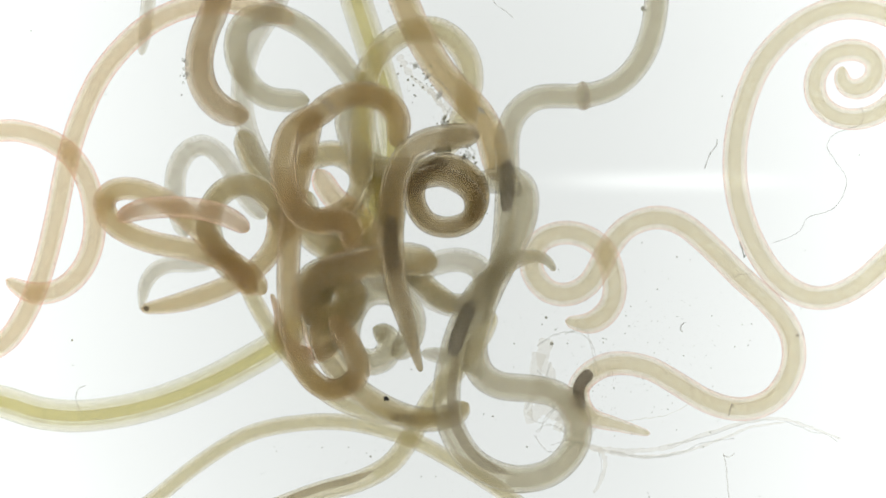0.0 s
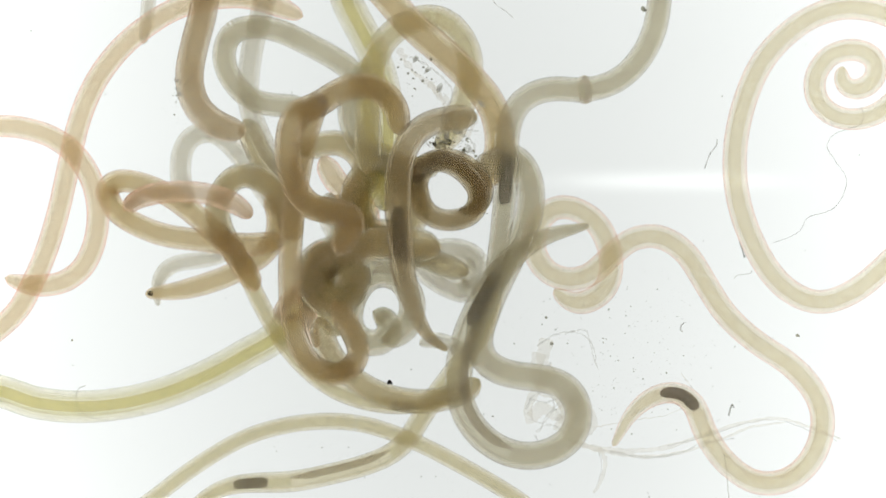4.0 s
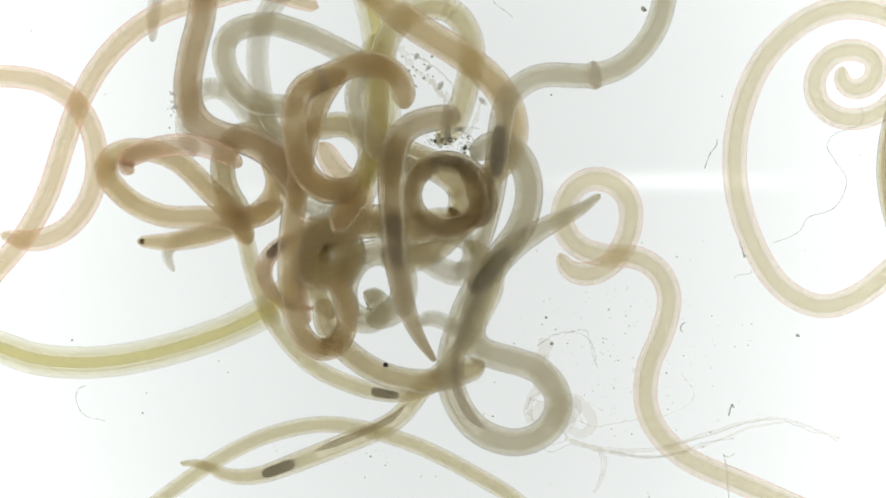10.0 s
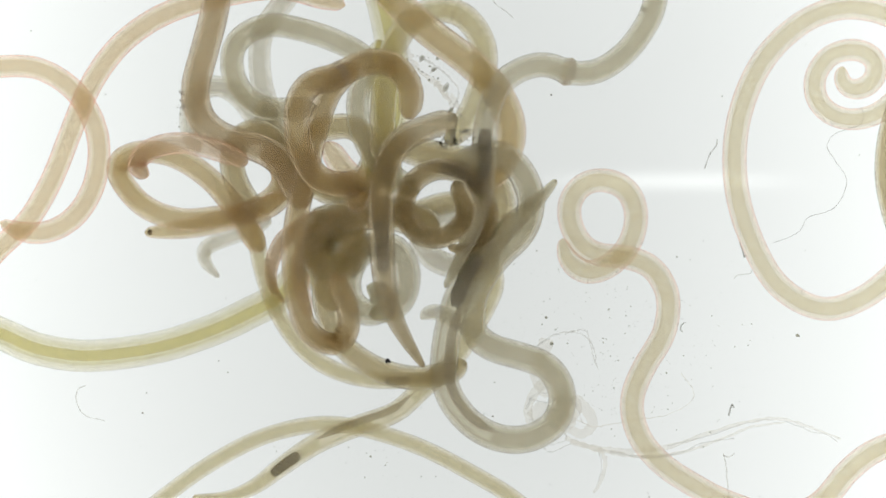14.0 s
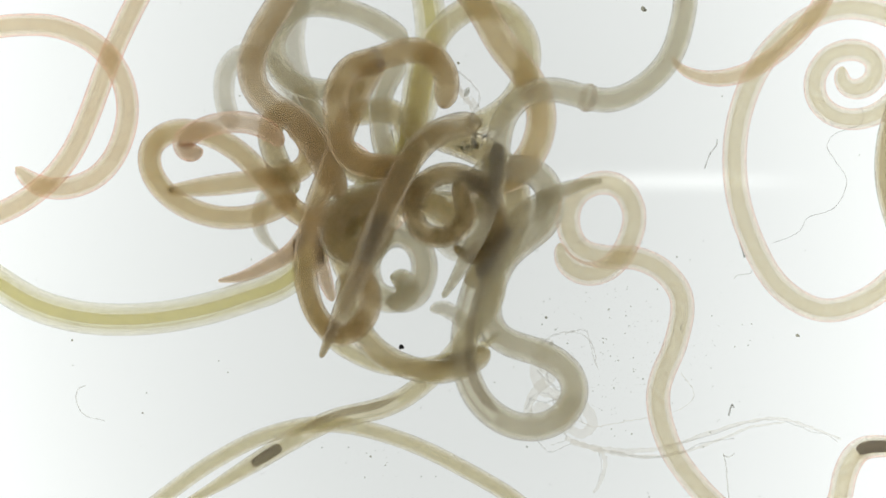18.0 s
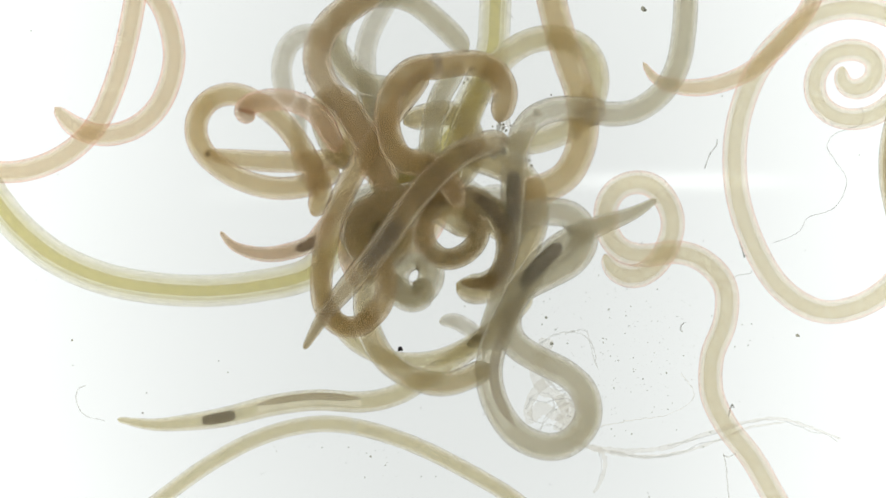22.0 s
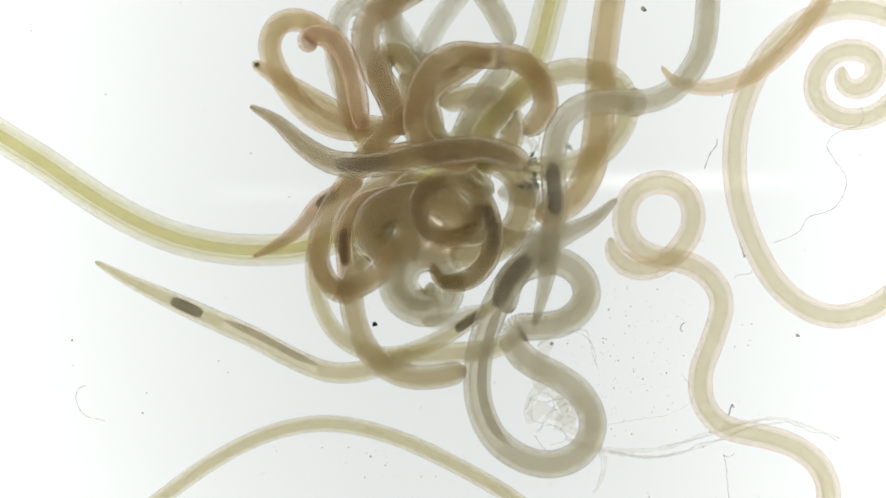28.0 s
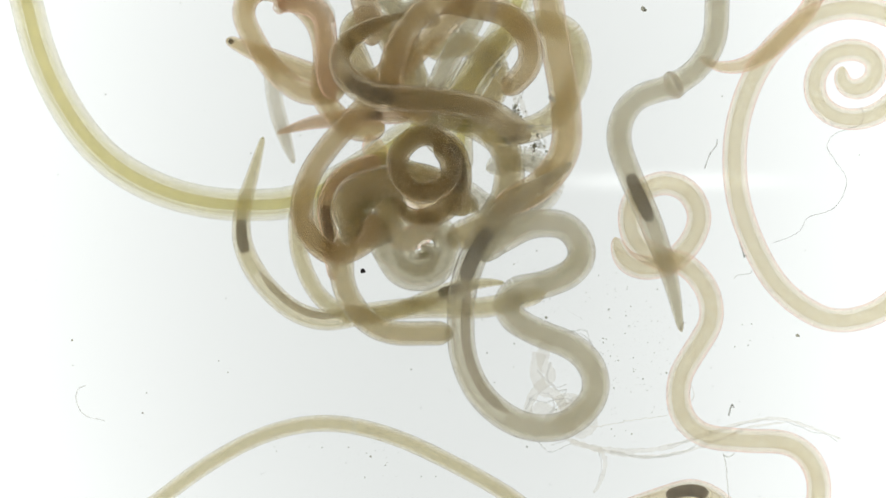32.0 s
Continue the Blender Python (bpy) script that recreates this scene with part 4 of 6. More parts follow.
w.at(16.5, 580, 640, 605, 565, 635, 475, 660, 400, 685, 330, 720, 270, 760, 232, 810, 215, 860, 213)
w.at(17, 575, 632, 605, 560, 635, 470, 660, 400, 685, 330, 720, 270, 760, 230, 810, 215, 860, 213)
w.at(19, 560, 635, 595, 560, 637, 490, 667, 430, 697, 362, 732, 295, 772, 250, 822, 227, 880, 222)
w.at(20, 555, 632, 590, 560, 635, 500, 670, 440, 700, 370, 735, 300, 775, 255, 825, 230, 885, 228)
w.at(22, 538, 618, 580, 550, 635, 485, 680, 430, 725, 365, 770, 310, 820, 270, 880, 250, 930, 245)
w.at(23, 530, 605, 577, 543, 633, 482, 683, 425, 732, 360, 780, 303, 832, 267, 893, 250, 935, 248)
w.at(25, 520, 585, 570, 530, 630, 480, 690, 415, 745, 350, 800, 295, 855, 265, 920, 258)
w.at(27.5, 443, 388, 500, 383, 570, 387, 630, 382, 680, 362, 730, 330, 795, 297, 870, 277, 955, 297)
w.at(28, 443, 188, 490, 215, 540, 260, 590, 288, 650, 292, 720, 283, 790, 268, 860, 265, 920, 285, 960, 305)
w.at(29, 590, 30, 572, 105, 585, 172, 635, 220, 700, 233, 770, 235, 840, 243, 900, 268, 950, 290)
w.at(30, 620, 55, 580, 112, 582, 172, 625, 213, 700, 230, 780, 232, 850, 240, 910, 262, 950, 275)
w.at(31, 735, 32, 670, 55, 620, 85, 610, 130, 640, 175, 710, 195, 790, 205, 860, 220, 915, 250, 945, 262)
w.at(32, 715, 25, 650, 50, 605, 85, 608, 130, 650, 165, 720, 175, 800, 182, 870, 200, 925, 240)

w = Worm("slender roundworm with a dark gland band sweeping below the knot", 38, "olive", 2, taper=(270, 60), tips=(0.22, 0.6), vent=(150, 212), gullet=(255, 435), length=800, step=4.6)
w.at(0, 300, 1060, 350, 990, 420, 930, 500, 895, 570, 870, 640, 850, 695, 818, 735, 760, 765, 705, 820, 640, 870, 560, 875, 490, 830, 430, 760, 410)
w.at(3, 260, 1000, 320, 950, 400, 915, 480, 895, 560, 862, 630, 837, 688, 815, 725, 775, 748, 730, 775, 690, 820, 640, 870, 560, 875, 490, 830, 430, 760, 410)
w.at(5, 335, 900, 375, 835, 425, 800, 490, 803, 560, 815, 640, 812, 705, 793, 742, 755, 765, 705, 820, 640, 870, 560, 875, 490, 830, 430, 760, 410)
w.at(6, 370, 825, 395, 795, 430, 782, 490, 797, 560, 806, 640, 803, 705, 788, 740, 750, 765, 705, 820, 635, 870, 560, 875, 490, 830, 430, 760, 410)
w.at(7, 352, 775, 395, 755, 425, 770, 470, 797, 540, 810, 620, 801, 685, 782, 727, 745, 750, 700, 800, 640, 860, 560, 875, 490, 830, 430, 760, 410)
w.at(8, 338, 762, 375, 757, 405, 784, 440, 811, 490, 819, 560, 808, 635, 788, 690, 762, 727, 725, 752, 690, 800, 640, 860, 560, 875, 490, 830, 430, 760, 410)
w.at(9, 312, 790, 350, 785, 385, 812, 430, 833, 490, 828, 560, 805, 640, 778, 690, 750, 728, 705, 800, 640, 850, 560, 875, 490, 830, 430, 760, 410)
w.at(10, 318, 820, 360, 822, 402, 842, 455, 842, 520, 820, 590, 793, 665, 763, 710, 735, 745, 690, 800, 640, 850, 560, 875, 490, 830, 430, 760, 410)
w.at(11, 322, 850, 370, 857, 420, 866, 480, 850, 540, 815, 610, 782, 680, 752, 730, 705, 800, 640, 850, 560, 875, 490, 830, 430, 760, 410)
w.at(14, 340, 880, 400, 880, 450, 862, 500, 825, 560, 785, 630, 755, 700, 730, 745, 690, 800, 640, 850, 560, 875, 490, 830, 430, 760, 410)
w.at(17, 330, 905, 395, 868, 460, 825, 530, 780, 600, 745, 670, 730, 720, 705, 765, 660, 815, 605, 860, 540, 875, 490, 830, 430, 760, 410)
w.at(20, 285, 885, 370, 840, 450, 800, 520, 760, 600, 728, 680, 715, 740, 695, 785, 660, 840, 600, 885, 540, 880, 480)
w.at(21, 240, 805, 320, 800, 400, 775, 480, 745, 560, 722, 640, 715, 705, 702, 755, 678, 815, 635, 870, 590, 910, 540)
w.at(22, 207, 742, 270, 752, 330, 748, 400, 738, 480, 718, 560, 708, 640, 712, 700, 700, 745, 675, 800, 640, 850, 605, 900, 560)
w.at(23, 207, 670, 265, 697, 325, 706, 395, 708, 475, 702, 560, 700, 640, 712, 700, 700, 750, 672, 810, 640, 862, 605, 915, 560)
w.at(25, 213, 605, 260, 638, 320, 660, 390, 670, 470, 675, 560, 683, 640, 697, 700, 690, 760, 660, 820, 635, 880, 610, 950, 560)
w.at(27.5, 175, 485, 235, 515, 303, 545, 373, 572, 452, 603, 532, 640, 592, 660, 652, 657, 722, 637, 800, 628, 880, 612, 960, 570)
w.at(28, 168, 463, 230, 497, 300, 530, 370, 562, 450, 598, 530, 640, 590, 660, 650, 655, 720, 632, 800, 625, 880, 615, 960, 570)
w.at(29, 143, 380, 210, 422, 290, 465, 360, 505, 440, 555, 520, 600, 580, 611, 650, 595, 730, 585, 820, 580, 920, 530)
w.at(30, 205, 288, 250, 345, 310, 405, 370, 465, 430, 525, 500, 574, 560, 584, 640, 573, 720, 565, 800, 570, 920, 530)
w.at(31, 315, 225, 340, 300, 365, 370, 400, 440, 450, 505, 510, 555, 570, 567, 650, 555, 740, 550, 830, 555, 920, 530)
w.at(31.5, 395, 225, 395, 305, 395, 375, 415, 440, 457, 503, 515, 553, 575, 568, 650, 555, 740, 548, 840, 550, 920, 530)
w.at(32, 466, 242, 447, 310, 428, 380, 432, 440, 465, 500, 520, 550, 580, 567, 650, 555, 740, 545, 850, 545, 920, 530)

w = Worm("thick brown roundworm bent like a finger over the knot", 50, "mauve", 7, "up", taper=(60, 60), tips=(0.6, 0.6), length=520)
w.at(0, 440, 206, 400, 198, 365, 165, 352, 115, 362, 60, 385, 0, 400, -120, 410, -220)
w.at(3, 440, 230, 395, 222, 355, 190, 340, 140, 348, 80, 362, 20, 370, -60, 375, -160)
w.at(6, 420, 241, 370, 222, 335, 185, 325, 130, 340, 70, 360, 0, 365, -120, 365, -220)
w.at(7, 515, 330, 480, 288, 430, 252, 385, 235, 345, 203, 328, 150, 340, 80, 358, 0, 365, -120)
w.at(9, 530, 345, 490, 285, 440, 252, 400, 243, 355, 218, 335, 170, 342, 100, 360, 30, 365, -60, 370, -120)
w.at(11, 530, 340, 490, 280, 440, 250, 390, 240, 345, 213, 328, 165, 338, 90, 355, 20, 362, -60, 368, -120)
w.at(14, 540, 370, 500, 290, 445, 258, 400, 245, 358, 213, 345, 160, 362, 90, 380, 20, 392, -60, 398, -140)
w.at(17, 592, 360, 560, 300, 520, 230, 470, 205, 435, 168, 430, 110, 455, 50, 482, 0, 515, -80, 540, -150)
w.at(20, 645, 340, 610, 265, 555, 195, 507, 152, 490, 100, 515, 45, 552, 0, 600, -60, 640, -120)
w.at(22, 690, 340, 655, 265, 620, 200, 575, 150, 560, 95, 585, 40, 640, 0, 690, -40, 740, -90)
w.at(25, 715, 325, 685, 260, 655, 195, 615, 142, 600, 87, 640, 37, 700, 2, 760, -30, 820, -70)
w.at(28, 720, 230, 700, 190, 678, 148, 655, 108, 646, 62, 665, 22, 710, -5, 770, -40, 840, -70, 900, -120)
w.at(29, 705, 190, 690, 150, 670, 112, 640, 72, 622, 30, 635, -20, 680, -60, 740, -90, 810, -130)
w.at(30, 690, 150, 680, 115, 655, 80, 640, 45, 632, 0, 645, -50, 690, -90, 760, -120)
w.at(32, 660, 80, 650, 20, 640, -30, 640, -80, 680, -130, 740, -160)

w = Worm("pale-brown roundworm making a wide loop beside the knot", 41, "tan", 5, "left", taper=(40, 40), tips=(0.6, 0.6), length=700)
w.at(0, 470, 520, 420, 470, 350, 445, 265, 428, 205, 400, 182, 362, 205, 335, 260, 340, 320, 375, 370, 425, 425, 485, 470, 560)
w.at(3, 500, 440, 440, 440, 340, 432, 270, 415, 210, 382, 188, 345, 212, 326, 280, 345, 340, 385, 400, 440, 450, 520)
w.at(6, 500, 400, 440, 420, 360, 408, 290, 405, 225, 380, 190, 342, 196, 312, 240, 306, 310, 335, 370, 385, 430, 440, 475, 530)
w.at(7, 500, 380, 440, 400, 360, 391, 290, 385, 222, 360, 182, 315, 192, 286, 240, 281, 310, 310, 370, 360, 425, 420, 465, 500)
w.at(9, 500, 360, 440, 388, 370, 383, 290, 380, 225, 350, 185, 302, 202, 272, 250, 266, 310, 285, 365, 335, 420, 390, 450, 460)
w.at(11, 500, 360, 440, 385, 370, 386, 290, 385, 225, 355, 187, 305, 206, 272, 260, 264, 320, 285, 370, 335, 420, 390, 450, 460)
w.at(14, 510, 345, 450, 377, 390, 384, 320, 389, 255, 365, 212, 315, 213, 283, 260, 268, 320, 282, 380, 325, 430, 390, 470, 460)
w.at(17, 530, 345, 480, 385, 430, 400, 370, 403, 300, 383, 247, 335, 232, 290, 262, 252, 320, 247, 380, 267, 440, 320, 490, 390)
w.at(19, 520, 350, 460, 368, 390, 370, 320, 335, 278, 275, 290, 225, 345, 207, 410, 225, 460, 265, 500, 310, 545, 360)
w.at(20, 560, 320, 500, 357, 440, 365, 370, 355, 312, 315, 290, 265, 307, 222, 360, 203, 420, 217, 470, 255, 510, 310, 540, 360)
w.at(21, 560, 330, 500, 345, 430, 345, 360, 305, 325, 245, 340, 195, 390, 180, 450, 195, 490, 230, 530, 280, 570, 340)
w.at(22, 600, 300, 545, 328, 480, 333, 410, 310, 357, 265, 347, 217, 372, 177, 420, 167, 475, 195, 520, 240, 560, 310)
w.at(23, 600, 300, 530, 318, 460, 300, 400, 262, 372, 205, 390, 155, 440, 148, 500, 165, 535, 215, 555, 280, 590, 320)
w.at(25, 650, 260, 620, 287, 560, 287, 490, 266, 440, 222, 417, 168, 437, 127, 480, 121, 530, 150, 560, 205, 580, 280)
w.at(28, 650, 230, 600, 227, 545, 200, 500, 142, 476, 82, 500, 38, 550, 42, 592, 80, 612, 140, 622, 200, 640, 240)
w.at(29, 630, 200, 580, 193, 530, 167, 488, 110, 461, 58, 472, 15, 512, -8, 565, 20, 592, 80, 602, 140, 620, 190)
w.at(30, 620, 165, 560, 162, 510, 132, 475, 80, 459, 22, 480, -20, 540, -10, 582, 50, 592, 120, 600, 170)
w.at(31, 610, 165, 555, 165, 500, 138, 462, 90, 445, 32, 462, -20, 520, -20, 572, 40, 582, 110, 590, 170)
w.at(32, 610, 160, 540, 165, 490, 130, 455, 80, 430, 20, 460, -20, 520, 0, 560, 40, 575, 100, 570, 170, 600, 210)

w = Worm("rosy roundworm with a hooked tip over the knot", 38, "rosy", 9, "left", taper=(60, 60), tips=(0.6, 0.5), length=245)
w.at(0, 208, 388, 250, 371, 320, 367, 385, 378, 435, 405, 455, 450)
w.at(3, 218, 380, 258, 356, 330, 350, 400, 365, 440, 390, 455, 425)
w.at(6, 222, 352, 265, 326, 340, 318, 400, 330, 445, 365, 462, 405)
w.at(7, 215, 317, 258, 287, 330, 275, 390, 285, 440, 320, 462, 362)
w.at(9, 232, 305, 217, 290, 250, 271, 310, 258, 370, 262, 430, 300, 455, 345)
w.at(11, 240, 305, 215, 292, 245, 268, 300, 255, 360, 258, 420, 285, 455, 330)
w.at(14, 262, 312, 240, 295, 262, 266, 315, 253, 370, 262, 430, 285, 465, 325)
w.at(17, 335, 285, 312, 292, 298, 272, 335, 245, 400, 230, 450, 240, 490, 275)
w.at(20, 405, 240, 378, 243, 372, 222, 405, 202, 450, 193, 500, 205, 535, 235, 548, 275)
w.at(22, 450, 207, 428, 205, 435, 188, 480, 176, 530, 183, 570, 212, 590, 250)
w.at(25, 500, 165, 478, 163, 490, 148, 550, 143, 600, 172, 625, 220, 628, 255)
w.at(28, 560, 82, 537, 78, 552, 62, 590, 70, 615, 105, 630, 160, 640, 225)
w.at(29, 530, 48, 513, 40, 545, 28, 585, 45, 602, 95, 610, 150, 625, 190)
w.at(30, 535, 32, 515, 25, 545, 12, 580, 30, 597, 85, 605, 140, 620, 180)
w.at(31, 515, 30, 503, 20, 535, 5, 575, 20, 588, 80, 590, 140, 600, 180)
w.at(32, 500, 22, 490, 10, 530, 5, 570, 25, 578, 80, 578, 140, 590, 180)

w = Worm("pale roundworm with a black spot at its blunt tip", 39, "tan", 4, "left", taper=(120, 60), tips=(0.4, 0.5), length=340, spot=(10, 5))
w.at(0, 250, 548, 320, 535, 400, 508, 460, 470, 490, 420, 480, 370, 430, 345, 380, 360)
w.at(6, 258, 494, 330, 488, 410, 462, 475, 420, 490, 370, 460, 320, 410, 320)
w.at(9, 240, 431, 310, 432, 400, 410, 470, 370, 490, 320, 460, 280, 410, 290)
w.at(13, 256, 424, 330, 418, 410, 398, 475, 360, 500, 320, 470, 280, 420, 290)
w.at(17, 278, 362, 350, 352, 430, 338, 500, 325, 530, 290, 510, 250, 460, 240)
w.at(19, 310, 314, 390, 308, 480, 300, 550, 288, 570, 250, 545, 220, 490, 210)
w.at(21, 345, 285, 430, 290, 520, 288, 590, 280, 612, 250, 590, 215)
w.at(23, 373, 257, 440, 275, 530, 285, 610, 278, 640, 245, 620, 210)
w.at(25, 393, 226, 460, 255, 550, 272, 630, 270, 660, 240, 640, 200)
w.at(28, 447, 110, 510, 150, 590, 195, 660, 225, 710, 215, 730, 170)
w.at(30, 423, 57, 490, 95, 570, 140, 640, 165, 690, 150, 710, 110)
w.at(32, 400, 70, 470, 100, 550, 130, 620, 145, 670, 140, 700, 100)

w = Worm("thin pale roundworm tail curving out of the knot", 30, "pale", 1, "left", taper=(90, 40), tips=(0.25, 0.6), length=190)
w.at(0, 250, 550, 258, 500, 290, 470, 340, 468, 380, 462, 430, 440)
w.at(6, 292, 525, 288, 485, 310, 455, 360, 445, 410, 430, 450, 410)
w.at(9, 290, 480, 280, 445, 310, 422, 360, 410, 420, 400, 460, 380)
w.at(13, 368, 492, 345, 465, 345, 440, 390, 430, 440, 425, 480, 410)
w.at(17, 470, 475, 440, 450, 428, 420, 440, 385, 460, 350, 480, 320)
w.at(19, 517, 418, 495, 395, 485, 360, 495, 325, 515, 290, 530, 260)
w.at(23, 580, 330, 560, 310, 545, 270, 535, 230, 530, 190)
w.at(28, 620, 230, 610, 190, 600, 150, 590, 110, 590, 70)
w.at(32, 520, 290, 500, 230, 485, 170, 480, 100, 478, 40)

w = Worm("rosy-tipped roundworm head poking out of the knot", 31, "rosy", 2, "low", taper=(150, 40), tips=(0.2, 0.6), vent=(150, 190), length=240)
w.at(0, 480, 520, 495, 560, 500, 600, 540, 630, 580, 620, 600, 600)
w.at(6, 577, 568, 537, 565, 500, 542, 485, 502, 502, 468, 537, 448, 582, 435)
w.at(9, 555, 548, 515, 545, 478, 522, 463, 482, 480, 448, 515, 428, 560, 415)
w.at(13, 560, 545, 520, 530, 488, 508, 475, 470, 490, 435, 520, 415, 560, 400)
w.at(16, 410, 520, 460, 490, 510, 455, 530, 410, 560, 380)
w.at(17, 387, 514, 430, 502, 478, 475, 512, 452, 535, 415, 560, 380)
w.at(20, 378, 476, 425, 477, 475, 463, 530, 437, 555, 405, 580, 370)
w.at(21, 385, 440, 425, 456, 475, 460, 535, 442, 560, 415, 585, 370)
w.at(22, 390, 410, 415, 437, 470, 451, 520, 443, 555, 428, 580, 390)
w.at(23, 382, 406, 415, 435, 470, 452, 520, 446, 555, 430, 580, 390)
w.at(24, 349, 432, 400, 436, 450, 441, 510, 447, 555, 440, 590, 410)
w.at(25, 350, 462, 400, 460, 450, 455, 510, 451, 555, 441, 590, 410)
w.at(28, 447, 455, 480, 440, 512, 419, 540, 395, 565, 360, 620, 330)
w.at(29, 437, 340, 480, 331, 510, 315, 535, 290, 575, 260, 630, 240)
w.at(30, 452, 285, 490, 278, 520, 265, 548, 240, 590, 222, 650, 210)
w.at(31, 478, 247, 510, 240, 540, 226, 580, 215, 630, 208, 690, 205)
w.at(32, 490, 236, 525, 225, 560, 216, 610, 210, 660, 205, 720, 205)

w = Worm("brown roundworm hooked over the top of the knot, with a collar", 44, "brown", 10, "up", taper=(60, 50), tips=(0.75, 0.8), length=570, collar=(206, 9, 0.05, 7))
w.at(0, 700, 258, 706, 215, 685, 180, 640, 166, 595, 177, 560, 205, 520, 225, 501, 270, 505, 330, 528, 375, 562, 395, 600, 388, 625, 415, 600, 452)
w.at(3, 702, 245, 700, 205, 670, 168, 625, 160, 585, 178, 560, 196, 520, 215, 506, 270, 516, 330, 545, 373, 585, 384, 622, 398, 602, 445)
w.at(6, 715, 222, 705, 170, 665, 138, 615, 140, 570, 165, 530, 180, 516, 220, 520, 290, 545, 338, 590, 357, 627, 362, 612, 408)
w.at(7, 712, 208, 702, 152, 658, 128, 612, 131, 575, 150, 530, 170, 515, 215, 520, 280, 545, 333, 590, 353, 625, 356, 610, 398)
w.at(9, 715, 188, 702, 140, 658, 117, 612, 122, 580, 142, 537, 160, 518, 205, 522, 270, 550, 323, 590, 343, 625, 345, 607, 390)
w.at(10, 717, 192, 708, 141, 665, 114, 617, 118, 580, 136, 537, 155, 520, 200, 525, 268, 552, 321, 592, 339, 628, 337, 606, 385)
w.at(11, 718, 195, 712, 142, 672, 112, 622, 115, 580, 130, 537, 150, 521, 195, 528, 265, 555, 318, 595, 333, 630, 330, 607, 380)
w.at(14, 722, 210, 728, 162, 700, 117, 650, 110, 595, 135, 547, 150, 526, 190, 531, 260, 560, 313, 600, 328, 640, 325, 622, 375)
w.at(17, 766, 195, 771, 142, 742, 99, 692, 93, 645, 112, 607, 125, 582, 165, 582, 230, 602, 283, 650, 299, 690, 302, 680, 342)
w.at(20, 838, 195, 846, 142, 816, 99, 766, 96, 715, 108, 670, 115, 641, 160, 641, 230, 666, 288, 710, 299, 747, 292, 760, 330)
w.at(22, 882, 215, 895, 162, 870, 121, 825, 111, 775, 118, 727, 125, 691, 170, 686, 230, 711, 283, 760, 290, 792, 322)
w.at(25, 910, 225, 927, 172, 900, 126, 850, 106, 808, 111, 762, 120, 717, 160, 706, 220, 730, 278, 775, 289, 802, 322)
w.at(28, 930, 238, 966, 188, 950, 131, 910, 101, 862, 100, 802, 97, 757, 130, 736, 190, 742, 245, 785, 280, 830, 290)
w.at(29, 918, 208, 956, 167, 945, 111, 900, 77, 850, 69, 795, 62, 747, 100, 722, 160, 727, 215, 770, 250, 820, 255)
w.at(30, 903, 200, 945, 152, 932, 96, 890, 66, 840, 57, 785, 52, 737, 90, 712, 150, 722, 205, 770, 238, 820, 242)
w.at(31, 903, 182, 946, 140, 940, 82, 900, 47, 852, 37, 800, 27, 747, 60, 717, 120, 712, 170, 745, 210, 800, 220)
w.at(32, 893, 165, 938, 112, 930, 57, 890, 22, 838, 11, 780, 2, 732, 35, 702, 90, 692, 150, 725, 195, 785, 210)

w = Worm("brown roundworm hanging down one side of the knot", 40, "brown", 8.6, "low", taper=(40, 50), tips=(0.7, 0.6), length=700)
w.at(0, 590, 560, 625, 620, 635, 665, 590, 692, 545, 665, 518, 600, 510, 510, 515, 400, 535, 290, 560, 205, 600, 180)
w.at(6, 600, 520, 635, 580, 640, 620, 600, 648, 550, 620, 525, 550, 522, 450, 530, 350, 548, 240, 570, 175, 610, 150)
w.at(9, 590, 490, 615, 540, 608, 590, 570, 625, 525, 590, 508, 510, 510, 420, 522, 330, 545, 230, 575, 155, 610, 130)
w.at(13, 590, 490, 612, 540, 618, 585, 600, 615, 550, 590, 528, 510, 525, 420, 540, 320, 558, 230, 580, 165, 615, 130)
w.at(17, 620, 470, 645, 530, 640, 575, 600, 600, 550, 560, 530, 480, 540, 390, 570, 310, 600, 220, 630, 140, 670, 110)
w.at(19, 640, 460, 665, 510, 655, 555, 605, 588, 562, 540, 552, 450, 575, 350, 610, 260, 650, 170, 690, 110, 730, 90)
w.at(21, 660, 450, 680, 500, 668, 550, 620, 585, 575, 550, 570, 460, 600, 350, 650, 260, 700, 180, 745, 120, 790, 100)
w.at(23, 670, 440, 690, 500, 665, 555, 610, 578, 570, 530, 580, 430, 615, 340, 660, 260, 715, 190, 780, 128, 820, 110)
w.at(25, 680, 440, 695, 500, 675, 550, 620, 570, 578, 530, 590, 430, 630, 330, 680, 250, 730, 180, 800, 118, 840, 100)
w.at(28, 690, 430, 680, 475, 640, 505, 600, 518, 565, 470, 572, 400, 615, 325, 680, 240, 760, 165, 850, 105, 900, 95)
w.at(30, 650, 360, 645, 405, 610, 440, 570, 455, 530, 420, 530, 350, 575, 270, 650, 195, 740, 110, 835, 55, 890, 40)
w.at(32, 660, 380, 655, 420, 620, 445, 580, 448, 538, 400, 540, 330, 580, 262, 650, 185, 730, 100, 815, 20, 860, 0)

